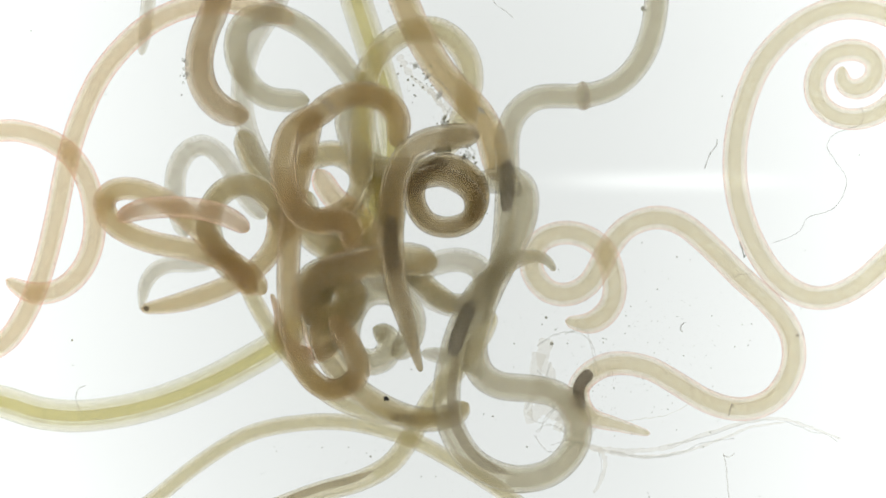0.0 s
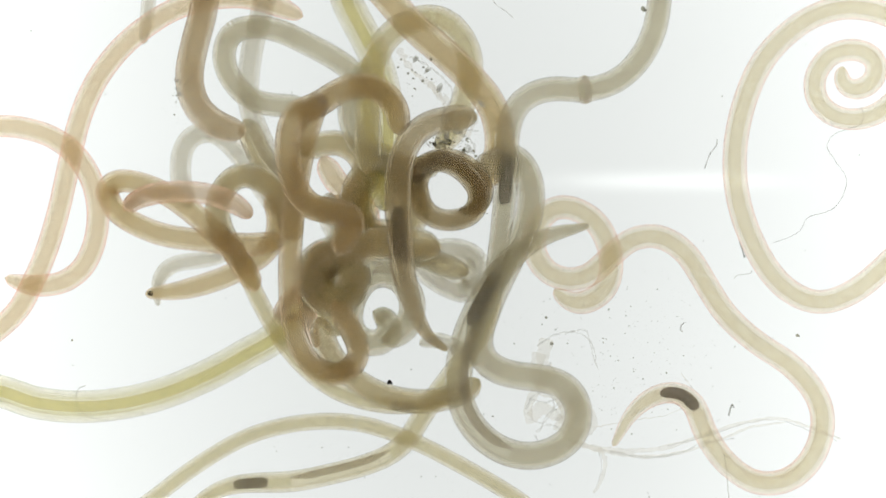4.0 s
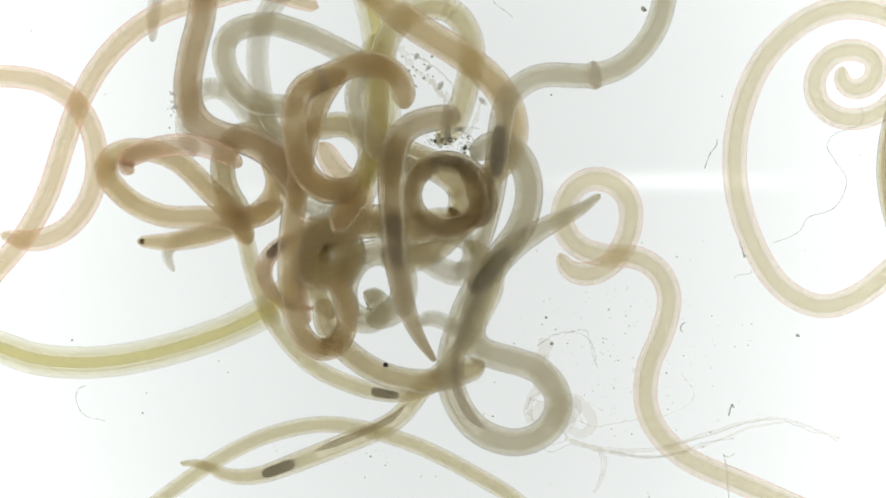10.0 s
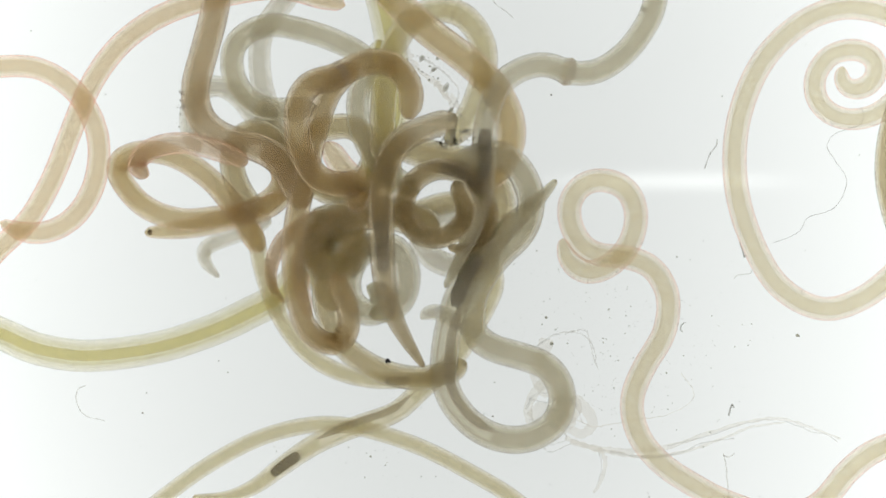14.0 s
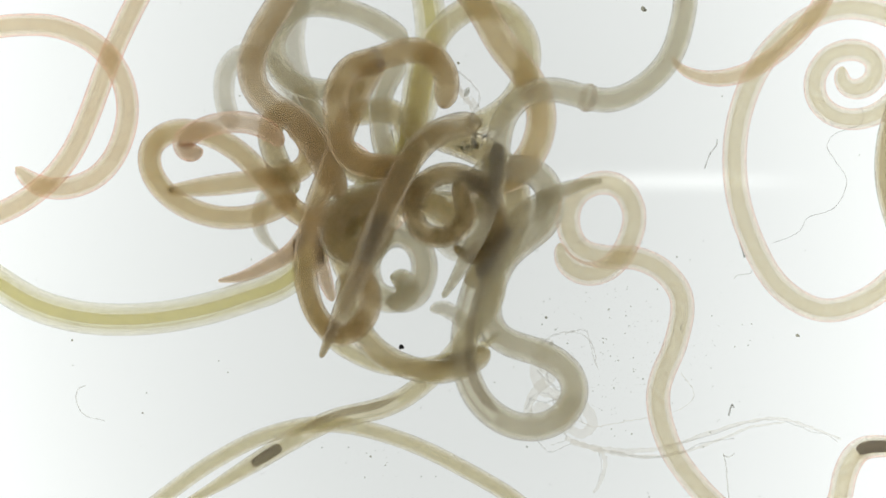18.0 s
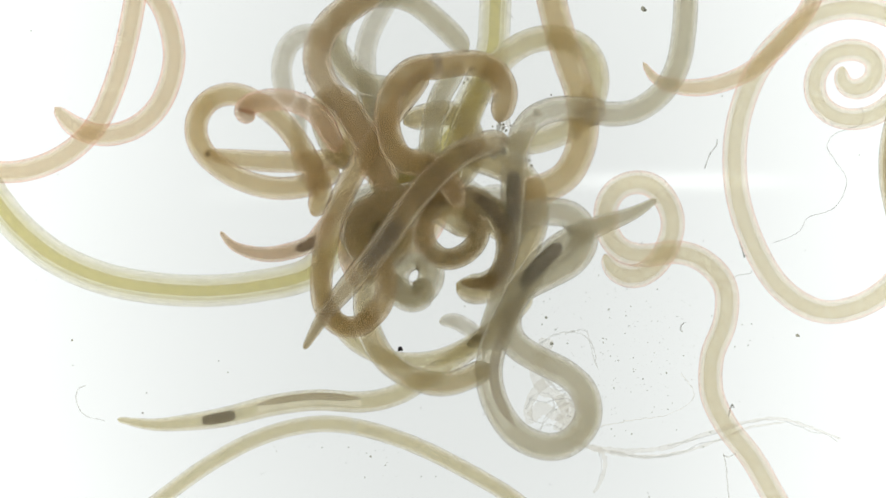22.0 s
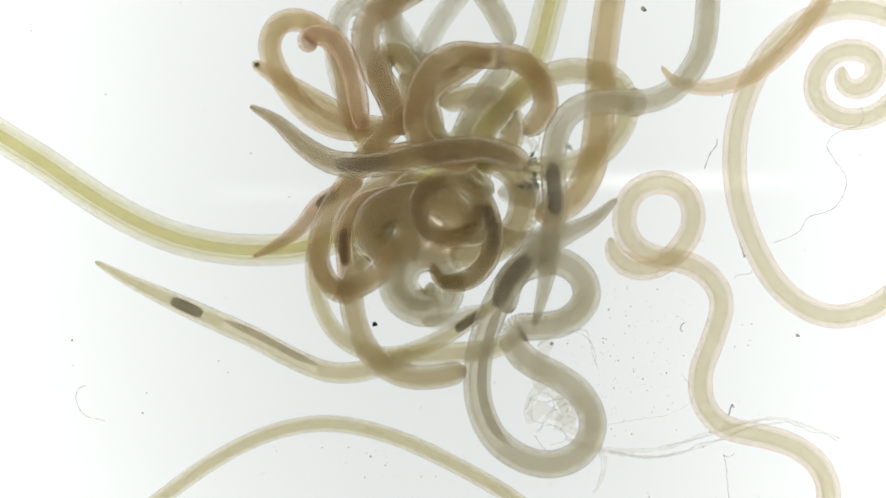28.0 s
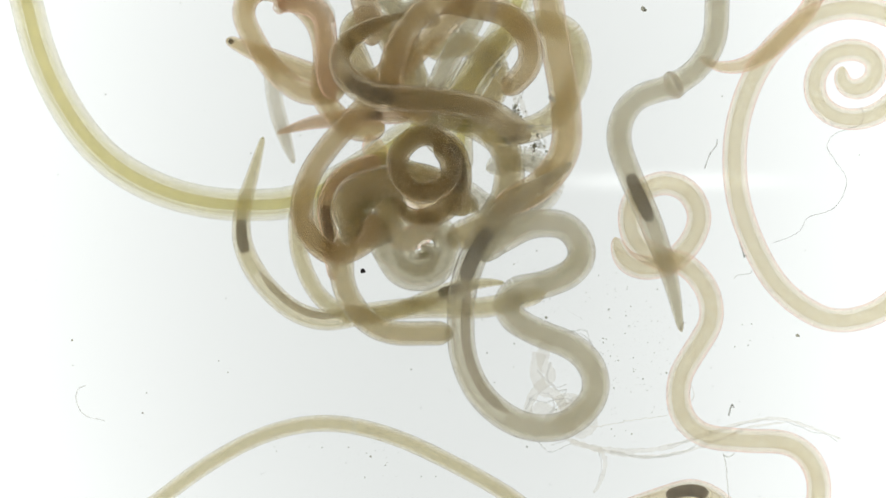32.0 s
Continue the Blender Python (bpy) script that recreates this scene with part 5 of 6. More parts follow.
w = Worm("grey roundworm wound into a tight coil", 60, "grey", 3, "low", taper=(30, 60), tips=(0.6, 0.6), rise=7e-4)
w.at(0, 588, 530, 572, 522, 556, 508, 580, 492, 607, 499, 620, 525, 607, 552, 578, 560, 554, 543, 550, 512, 572, 490, 604, 492, 622, 518, 615, 549, 585, 565, 554, 551, 544, 518, 564, 488, 640, 470, 700, 458, 770, 465)
w.at(13, 595, 445, 579, 437, 563, 423, 586, 407, 614, 414, 627, 440, 614, 467, 585, 475, 560, 458, 557, 427, 579, 405, 611, 407, 629, 433, 622, 464, 592, 480, 560, 466, 551, 433, 571, 403, 640, 385, 700, 385, 770, 405)
w.at(28, 697, 412, 681, 404, 665, 390, 688, 374, 716, 381, 729, 407, 716, 434, 687, 442, 662, 425, 659, 394, 681, 372, 713, 374, 731, 400, 724, 431, 694, 447, 662, 433, 653, 400, 673, 370, 740, 350, 790, 360, 830, 400)
w.at(32, 658, 377, 642, 369, 626, 355, 650, 339, 677, 346, 690, 372, 677, 399, 648, 407, 624, 390, 620, 359, 642, 337, 674, 339, 692, 365, 685, 396, 655, 412, 624, 398, 614, 365, 634, 335, 700, 320, 750, 320, 800, 350)

w = Worm("grey roundworm curled round a small opening", 48, "ash", 2, "low", taper=(60, 60), tips=(0.5, 0.6), rise=4e-4)
w.at(0, 660, 580, 690, 600, 680, 635, 640, 640, 615, 610, 620, 560, 650, 520, 700, 520, 730, 560, 720, 610, 680, 640)
w.at(13, 650, 510, 675, 525, 680, 550, 650, 560, 622, 535, 620, 490, 650, 445, 700, 440, 725, 485, 712, 540, 670, 560)
w.at(19, 705, 485, 735, 490, 735, 515, 700, 525, 670, 500, 665, 450, 700, 410, 745, 420, 765, 470, 745, 520, 700, 530)
w.at(28, 760, 500, 765, 525, 735, 530, 715, 500, 730, 465, 775, 460, 800, 500, 785, 545, 740, 555, 695, 520, 700, 470)
w.at(32, 745, 435, 765, 450, 745, 470, 720, 455, 715, 425, 745, 400, 785, 410, 790, 455, 760, 490, 710, 485, 680, 440)

w = Worm("grey-brown roundworm lying in a ring", 38, "dark", 8, "low", taper=(110, 60), tips=(0.25, 0.6), rise=5e-4, vent=(150, 240), length=565)
w.at(0, 818, 392, 846, 380, 850, 340, 825, 302, 780, 289, 742, 312, 733, 355, 758, 395, 805, 402, 840, 380, 835, 340, 805, 320)
w.at(3, 815, 378, 850, 370, 853, 335, 826, 297, 780, 282, 743, 302, 736, 345, 762, 385, 805, 392, 845, 372, 843, 330, 815, 302)
w.at(6, 805, 368, 848, 366, 868, 340, 845, 300, 800, 275, 755, 290, 738, 335, 758, 378, 805, 390, 848, 370, 852, 335, 825, 300)
w.at(9, 790, 345, 805, 385, 850, 395, 868, 355, 845, 305, 795, 280, 742, 300, 726, 350, 755, 400, 810, 405, 848, 380, 852, 340)
w.at(11, 798, 392, 845, 398, 868, 360, 848, 312, 800, 285, 745, 300, 722, 350, 745, 395, 800, 405, 845, 385, 850, 340, 820, 305)
w.at(13, 800, 440, 845, 435, 870, 385, 858, 335, 820, 302, 770, 300, 728, 335, 725, 385, 760, 420, 810, 415, 838, 375, 820, 330)
w.at(17, 800, 430, 832, 450, 868, 425, 870, 370, 845, 325, 785, 302, 735, 327, 722, 375, 750, 420, 800, 410, 825, 370, 800, 330)
w.at(20, 805, 460, 842, 485, 885, 460, 891, 400, 870, 350, 820, 322, 767, 332, 737, 375, 747, 425, 792, 445, 835, 420, 850, 375, 820, 335)
w.at(22, 815, 500, 868, 500, 896, 450, 886, 390, 846, 352, 796, 346, 756, 376, 750, 425, 785, 460, 830, 445, 850, 405, 820, 365)
w.at(25, 800, 500, 845, 510, 887, 470, 895, 415, 867, 372, 816, 355, 770, 380, 759, 430, 795, 465, 845, 452, 865, 405, 835, 370)
w.at(28, 765, 465, 780, 498, 830, 495, 868, 450, 868, 390, 840, 337, 790, 320, 750, 342, 740, 385, 772, 420, 822, 415, 845, 380, 815, 345)
w.at(29, 722, 425, 740, 460, 790, 455, 830, 410, 835, 350, 810, 307, 760, 289, 717, 317, 712, 360, 747, 395, 795, 390, 815, 350, 790, 310)
w.at(30, 708, 400, 735, 438, 785, 422, 815, 370, 812, 312, 775, 273, 726, 282, 702, 320, 722, 358, 770, 368, 797, 340, 775, 295)
w.at(31, 708, 380, 738, 413, 790, 400, 821, 350, 815, 292, 780, 254, 728, 261, 706, 300, 727, 338, 775, 343, 800, 310, 780, 275)
w.at(32, 696, 350, 730, 386, 785, 375, 815, 330, 805, 267, 755, 237, 710, 264, 705, 310, 742, 343, 790, 325, 798, 285, 765, 255)

w = Worm("pale yellowish roundworm arching above the knot", 46, "olive", 4, "up", taper=(40, 60), tips=(0.7, 0.6), length=620)
w.at(0, 640, 330, 640, 230, 655, 120, 710, 62, 780, 55, 830, 110, 825, 190, 790, 260, 720, 290)
w.at(6, 660, 290, 660, 190, 680, 70, 740, 18, 800, 25, 835, 90, 820, 170, 790, 240, 720, 270)
w.at(9, 665, 290, 665, 190, 680, 80, 730, 20, 795, 22, 830, 80, 820, 160, 790, 240, 720, 270)
w.at(13, 675, 290, 675, 180, 695, 70, 745, 20, 810, 22, 850, 85, 835, 170, 800, 240, 740, 270)
w.at(17, 715, 270, 725, 170, 745, 80, 800, 15, 865, 10, 915, 70, 910, 150, 870, 210, 800, 240)
w.at(19, 765, 250, 780, 150, 815, 60, 870, 20, 935, 30, 972, 90, 955, 165, 910, 205, 840, 225)
w.at(21, 800, 260, 830, 160, 880, 80, 940, 50, 1005, 65, 1028, 130, 1000, 200, 940, 235, 870, 245)
w.at(23, 815, 270, 850, 170, 910, 105, 985, 80, 1055, 105, 1074, 165, 1040, 225, 970, 255, 890, 265)
w.at(25, 830, 270, 870, 180, 930, 110, 1000, 90, 1070, 110, 1085, 175, 1050, 240, 980, 265, 900, 270)
w.at(28, 830, 280, 880, 200, 950, 145, 1020, 125, 1090, 145, 1108, 200, 1070, 265, 1000, 295, 920, 300)
w.at(30, 800, 240, 850, 160, 920, 100, 990, 85, 1060, 105, 1075, 160, 1050, 220, 980, 255, 900, 260)
w.at(32, 790, 230, 830, 140, 890, 70, 950, 42, 1005, 55, 1025, 115, 1000, 185, 950, 225, 880, 240)

w = Worm("thick tan roundworm, half empty, with a torn skin", 54, "tan", 5, "up", taper=(30, 60), tips=(0.8, 0.6), length=530)
w.at(0, 640, -140, 690, -60, 735, 50, 790, 140, 850, 205, 875, 270, 880, 340, 850, 390)
w.at(6, 600, -60, 670, 0, 735, 52, 810, 95, 870, 145, 895, 200, 890, 270, 850, 310)
w.at(9, 610, -40, 680, 10, 740, 55, 815, 100, 875, 150, 905, 205, 905, 260, 870, 310)
w.at(13, 620, -60, 690, 10, 745, 52, 810, 95, 865, 140, 905, 200, 905, 260, 870, 315, 810, 330)
w.at(17, 760, -60, 820, 10, 870, 75, 920, 130, 948, 190, 940, 255, 905, 305, 850, 325)
w.at(19, 840, -80, 890, 10, 920, 85, 965, 150, 985, 215, 965, 280, 920, 322, 850, 335)
w.at(21, 925, -90, 945, 10, 975, 100, 1005, 175, 1012, 235, 990, 295, 950, 325, 880, 340)
w.at(23, 985, -90, 1000, 0, 1020, 90, 1042, 170, 1042, 245, 1015, 310, 960, 340, 890, 350)
w.at(25, 1000, -90, 1012, 0, 1035, 100, 1058, 185, 1050, 260, 1015, 325, 960, 350, 890, 360)
w.at(28, 1095, -90, 1080, 0, 1065, 110, 1060, 210, 1045, 300, 1005, 360, 940, 385, 870, 380)
w.at(30, 1045, -90, 1035, 0, 1028, 110, 1025, 210, 1015, 290, 985, 350, 930, 390, 870, 390)
w.at(32, 960, -90, 970, 0, 985, 90, 1000, 180, 1000, 265, 960, 325, 900, 360, 840, 390)

w = Worm("grey roundworm looping behind the knot", 42, "ash", 2, "up", taper=(40, 40), tips=(0.6, 0.6), length=500)
w.at(0, 640, 160, 590, 95, 540, 50, 480, 25, 425, 45, 420, 110, 465, 170, 540, 178, 590, 170)
w.at(6, 650, 130, 600, 100, 540, 78, 470, 55, 405, 60, 390, 115, 435, 172, 515, 186, 570, 180)
w.at(9, 650, 120, 600, 95, 540, 65, 470, 45, 405, 62, 397, 115, 440, 175, 505, 190, 570, 185)
w.at(13, 660, 110, 610, 85, 550, 62, 470, 45, 410, 70, 400, 130, 440, 188, 510, 195, 570, 190)
w.at(17, 700, 80, 640, 40, 570, 20, 510, 25, 475, 80, 500, 150, 560, 170, 620, 165)
w.at(19, 760, 75, 700, 35, 620, 5, 550, 10, 508, 65, 530, 130, 595, 158, 650, 150)
w.at(21, 810, 90, 760, 40, 690, 0, 610, 0, 565, 60, 580, 125, 640, 155, 700, 150)
w.at(23, 835, 90, 790, 40, 730, -10, 650, 0, 610, 65, 635, 125, 690, 150, 750, 150)
w.at(25, 850, 90, 810, 40, 750, -20, 670, 0, 630, 60, 650, 120, 700, 145, 760, 150)
w.at(28, 905, 80, 870, 10, 810, -50, 720, -30, 690, 40, 720, 100, 770, 120, 830, 130)
w.at(32, 880, -10, 845, -80, 785, -140, 695, -120, 660, -50, 690, 10, 745, 30, 800, 40)

w = Worm("pale grey roundworm rising behind the knot", 40, "pale", 1, "up", taper=(40, 40), tips=(0.6, 0.6), length=430)
w.at(0, 520, -60, 480, 20, 440, 90, 428, 170, 440, 240, 475, 300, 540, 340, 600, 330)
w.at(6, 470, -80, 460, 0, 450, 90, 448, 170, 475, 240, 520, 300, 590, 320)
w.at(9, 540, -80, 485, 0, 458, 60, 455, 130, 470, 200, 510, 260, 570, 300)
w.at(13, 560, -60, 505, 5, 465, 55, 460, 130, 478, 200, 510, 260, 560, 310)
w.at(17, 560, -100, 520, 0, 495, 60, 500, 130, 530, 200, 560, 260, 600, 310)
w.at(19, 570, -100, 560, 0, 560, 70, 575, 140, 605, 210, 620, 270, 660, 320)
w.at(21, 700, -60, 650, 10, 625, 80, 630, 150, 650, 210, 670, 270, 710, 320)
w.at(23, 740, -60, 690, 20, 660, 80, 660, 150, 680, 210, 700, 270, 740, 310)
w.at(28, 840, -40, 790, 20, 755, 80, 745, 140, 755, 200, 780, 250, 830, 280)
w.at(32, 800, -110, 760, -50, 735, 10, 725, 70, 735, 130, 760, 180, 810, 210)

w = Worm("pale roundworm in a small arch at the edge of the knot", 38, "pale", 0, "left", taper=(40, 40), tips=(0.6, 0.6), length=365)
w.at(0, 330, 420, 310, 350, 318, 285, 358, 255, 400, 285, 430, 340, 480, 400)
w.at(6, 335, 330, 320, 270, 335, 215, 380, 205, 420, 240, 460, 290, 500, 350)
w.at(9, 345, 280, 330, 230, 340, 175, 385, 155, 430, 190, 470, 250, 510, 310)
w.at(13, 345, 280, 332, 230, 342, 180, 385, 162, 430, 190, 470, 250, 510, 310)
w.at(17, 390, 230, 372, 180, 375, 130, 410, 105, 450, 130, 490, 190, 530, 250)
w.at(19, 440, 230, 422, 170, 430, 105, 470, 75, 520, 110, 560, 170, 590, 240)
w.at(21, 490, 200, 475, 140, 488, 85, 530, 60, 580, 90, 620, 150, 650, 220)
w.at(23, 535, 170, 520, 120, 535, 70, 575, 55, 620, 90, 660, 150, 690, 220)
w.at(25, 560, 150, 548, 100, 560, 55, 600, 40, 650, 80, 690, 140, 720, 210)
w.at(28, 630, 130, 600, 90, 600, 30, 640, 0, 690, 30, 730, 90, 760, 160)
w.at(32, 590, 40, 560, 0, 560, -60, 600, -90, 650, -60, 690, 0, 720, 70)

w = Worm("grey-green roundworm humped between the loops", 44, "grey", 4, "left", taper=(40, 40), tips=(0.6, 0.6), length=355)
w.at(0, 425, 495, 380, 440, 370, 380, 400, 335, 450, 330, 490, 370, 515, 430, 530, 500)
w.at(6, 435, 445, 400, 390, 390, 335, 425, 288, 470, 300, 505, 345, 525, 410, 540, 470)
w.at(9, 435, 395, 400, 340, 395, 280, 430, 240, 475, 260, 510, 310, 530, 370, 545, 440)
w.at(13, 450, 390, 410, 330, 405, 275, 440, 235, 485, 255, 520, 310, 535, 370, 550, 440)
w.at(17, 505, 355, 470, 300, 455, 245, 480, 205, 530, 230, 560, 290, 580, 350, 590, 420)
w.at(19, 545, 330, 510, 270, 500, 215, 530, 190, 580, 235, 605, 290, 620, 350, 630, 420)
w.at(23, 635, 290, 600, 230, 590, 180, 620, 165, 655, 215, 680, 270, 690, 330)
w.at(28, 715, 240, 690, 180, 670, 120, 700, 90, 735, 140, 760, 200, 770, 260)
w.at(32, 665, 180, 640, 120, 620, 60, 650, 30, 690, 70, 715, 130, 720, 190)

w = Worm("grey roundworm bent inside the hooked one", 40, "ash", 3, "up", taper=(40, 40), tips=(0.6, 0.6), length=282)
w.at(0, 640, 160, 612, 200, 620, 250, 655, 290, 710, 300, 770, 290)
w.at(13, 665, 110, 635, 160, 640, 220, 665, 270, 700, 300, 740, 330)
w.at(19, 745, 105, 710, 160, 702, 220, 710, 280, 740, 320, 780, 350)
w.at(23, 830, 110, 795, 165, 775, 225, 770, 280, 790, 330, 830, 360)
w.at(28, 900, 110, 860, 160, 830, 210, 815, 260, 830, 310, 870, 340)
w.at(32, 850, 20, 810, 80, 780, 140, 760, 200, 770, 250, 810, 290)

w = Worm("yellowish roundworm running steeply through the knot", 44, "yellow", 2, "up", taper=(40, 40), tips=(0.6, 0.6), length=275)
w.at(13, 665, 60, 665, 130, 675, 200, 690, 260, 700, 330)
w.at(19, 785, 90, 770, 160, 760, 230, 750, 300, 745, 360)
w.at(23, 880, 130, 850, 190, 820, 250, 800, 310, 790, 380)
w.at(28, 960, 120, 915, 170, 870, 220, 850, 290, 845, 360)
w.at(32, 900, 60, 860, 120, 825, 180, 815, 250, 820, 320)

w = Worm("slender pale roundworm under the knot", 32, "olive", 2, "low", taper=(40, 150), tips=(0.6, 0.2), vent=(400, 450), length=520)
w.at(0, 420, 470, 465, 560, 520, 640, 590, 705, 680, 735, 780, 740, 850, 700)
w.at(6, 430, 440, 475, 540, 525, 620, 600, 680, 690, 705, 780, 700, 860, 670)
w.at(9, 425, 400, 450, 500, 480, 570, 540, 640, 610, 680, 700, 706, 780, 695, 850, 672)
w.at(13, 440, 390, 460, 480, 490, 560, 540, 630, 610, 668, 700, 683, 790, 670, 860, 640)
w.at(19, 555, 420, 560, 510, 600, 590, 660, 630, 740, 648, 820, 630, 880, 600)
w.at(23, 565, 440, 572, 520, 620, 600, 700, 638, 780, 630, 850, 590, 900, 530)
w.at(25, 585, 430, 590, 520, 630, 600, 700, 630, 790, 620, 860, 580, 910, 530)
w.at(28, 555, 430, 560, 520, 600, 595, 680, 630, 770, 605, 850, 555, 900, 520)
w.at(30, 500, 360, 495, 450, 530, 540, 600, 570, 690, 560, 760, 530, 830, 490, 880, 470)
w.at(32, 525, 360, 530, 450, 570, 530, 640, 560, 720, 545, 790, 515, 880, 500, 1000, 522)

w = Worm("grey roundworm with a blunt tail below the knot", 44, "grey", 6, "low", taper=(40, 30), tips=(0.6, 0.8), length=370)
w.at(0, 560, 560, 575, 620, 610, 670, 670, 715, 740, 742, 800, 735, 845, 700)
w.at(6, 575, 560, 590, 615, 630, 660, 690, 690, 760, 695, 830, 675, 865, 650)
w.at(9, 570, 540, 580, 590, 620, 630, 680, 665, 750, 678, 810, 665, 850, 650)
w.at(13, 570, 490, 580, 560, 610, 615, 670, 655, 740, 672, 800, 660, 850, 630)
w.at(19, 625, 480, 640, 550, 670, 605, 720, 640, 780, 655, 830, 645, 880, 615)
w.at(23, 655, 480, 645, 560, 670, 635, 720, 675, 780, 690, 850, 665, 880, 640)
w.at(25, 675, 480, 665, 560, 695, 630, 740, 665, 800, 675, 870, 650, 900, 630)
w.at(28, 650, 455, 622, 510, 635, 590, 675, 645, 730, 668, 800, 662, 850, 640)
w.at(30, 620, 400, 588, 450, 592, 530, 635, 585, 690, 605, 750, 605, 800, 600)
w.at(32, 650, 385, 612, 430, 607, 500, 640, 560, 690, 588, 765, 590, 820, 590)

w = Worm("pale roundworm bundled under the ring", 44, "pale", 0, "low", taper=(40, 40), tips=(0.6, 0.6), length=520)
w.at(0, 720, 490, 770, 530, 830, 540, 860, 490, 820, 460, 760, 470, 700, 500, 640, 480, 600, 440)
w.at(6, 740, 440, 790, 480, 840, 500, 850, 450, 810, 430, 750, 440, 700, 450, 640, 430, 600, 390)
w.at(13, 730, 420, 780, 470, 840, 480, 860, 430, 820, 400, 760, 400, 690, 385, 630, 380, 570, 395)
w.at(19, 780, 400, 830, 440, 880, 400, 870, 340, 820, 310, 760, 320, 690, 340, 640, 340, 590, 350)
w.at(23, 860, 330, 920, 320, 960, 350, 940, 400, 880, 390, 830, 340, 770, 330, 700, 340, 640, 350)
w.at(28, 880, 340, 950, 350, 990, 390, 940, 430, 880, 420, 830, 380, 770, 350, 700, 350, 640, 360)
w.at(32, 860, 300, 930, 280, 980, 320, 940, 370, 870, 370, 810, 330, 740, 310, 680, 300, 620, 290)

w = Worm("rosy roundworm deep inside the knot", 44, "pink", 0, "low", taper=(40, 40), tips=(0.6, 0.6), length=285)
w.at(0, 560, 300, 590, 350, 640, 390, 650, 440, 620, 480, 560, 480)
w.at(13, 580, 250, 610, 300, 650, 340, 640, 390, 590, 410, 540, 390)
w.at(23, 640, 300, 690, 330, 740, 350, 780, 380, 760, 430, 700, 440)
w.at(28, 690, 270, 720, 330, 760, 370, 800, 400, 780, 450, 720, 450)

w = Worm("short pale tail end below the knot", 30, "pale", 0, "low", taper=(40, 40), tips=(0.5, 0.6), length=120)
w.at(0, 745, 625, 780, 630, 815, 640, 850, 660, 880, 680)
w.at(6, 748, 600, 770, 585, 805, 595, 835, 620, 860, 650)
w.at(13, 752, 568, 765, 552, 790, 555, 820, 570, 850, 590)
w.at(19, 770, 545, 790, 540, 815, 555, 840, 580, 860, 600)
w.at(23, 775, 580, 800, 575, 830, 590, 860, 610, 880, 620)
w.at(28, 745, 568, 780, 570, 820, 560, 850, 550, 890, 540)

w = Worm("thick grey roundworm bulging out of the knot", 56, "grey", 1, "low", taper=(40, 40), tips=(0.6, 0.6), length=400)
w.at(0, 620, 280, 680, 320, 690, 390, 650, 440, 590, 440, 540, 400, 540, 340)
w.at(13, 690, 255, 760, 280, 830, 290, 885, 325, 890, 390, 865, 450, 830, 490)
w.at(19, 770, 225, 845, 250, 905, 290, 925, 350, 910, 415, 875, 470)
w.at(23, 830, 290, 880, 300, 935, 330, 950, 390, 930, 450, 890, 500)
w.at(28, 760, 275, 850, 275, 915, 310, 925, 380, 890, 430, 840, 450)
w.at(32, 740, 200, 820, 210, 890, 255, 900, 330, 870, 390, 810, 420)

w = Worm("grey roundworm folded deep in the knot", 46, "grey", 0, "up", taper=(40, 40), tips=(0.6, 0.6), length=480)
w.at(0, 425, 230, 455, 300, 500, 360, 565, 390, 625, 365, 640, 305, 590, 270, 530, 290)
w.at(13, 455, 180, 490, 250, 530, 310, 590, 345, 640, 330, 660, 270, 620, 225, 560, 230)
w.at(23, 650, 160, 690, 230, 730, 290, 790, 320, 840, 300, 850, 240, 810, 200, 750, 210)
w.at(28, 710, 130, 750, 200, 780, 260, 840, 290, 900, 260, 900, 200, 850, 170, 790, 180)

w = Worm("pale grey roundworm threaded through the knot", 42, "grey", 0, "low", taper=(40, 40), tips=(0.6, 0.6), length=420)
w.at(0, 600, 620, 560, 560, 570, 490, 640, 460, 720, 480, 770, 520, 830, 560)
w.at(13, 600, 560, 560, 490, 570, 420, 640, 385, 720, 385, 780, 360, 850, 345)
w.at(23, 660, 500, 640, 440, 660, 370, 720, 340, 790, 360, 850, 390, 900, 430)
w.at(28, 640, 480, 610, 420, 640, 350, 700, 320, 780, 340, 850, 380, 910, 420)

w = Worm("pale roundworm tail hanging into view", 26, "pale", 0, taper=(60, 40), tips=(0.4, 0.6), length=150)
w.at(0, 250, 98, 256, 60, 262, 10, 270, -60)
w.at(3, 249, 98, 256, 60, 263, 10, 270, -60)
w.at(6, 262, 40, 264, 10, 268, -40, 275, -100)
w.at(7, 258, 90, 262, 60, 268, 10, 275, -60)
w.at(9, 264, 78, 266, 40, 270, -10, 285, -60)
w.at(11, 275, 72, 276, 40, 282, -10, 295, -60)
w.at(13, 300, 20, 305, -10, 315, -60, 330, -110)
w.at(15, 330, -40, 332, -80, 340, -120, 350, -170)
w.at(32, 330, -120, 332, -160, 340, -200, 350, -250)

w = Worm("rosy roundworm tip dipping into view", 26, "pink", 0, taper=(160, 40), tips=(0.2, 0.6), length=330, step=6)
w.at(0, 60, -160, 150, -190, 260, -240, 360, -300)
w.at(2.4, 60, -40, 140, -70, 250, -110, 350, -170)
w.at(3, 65, 92, 150, 55, 265, 2, 360, -60)
w.at(3.7, 70, -30, 150, -70, 260, -110, 360, -170)
w.at(6, 60, -160, 150, -190, 260, -240, 360, -300)

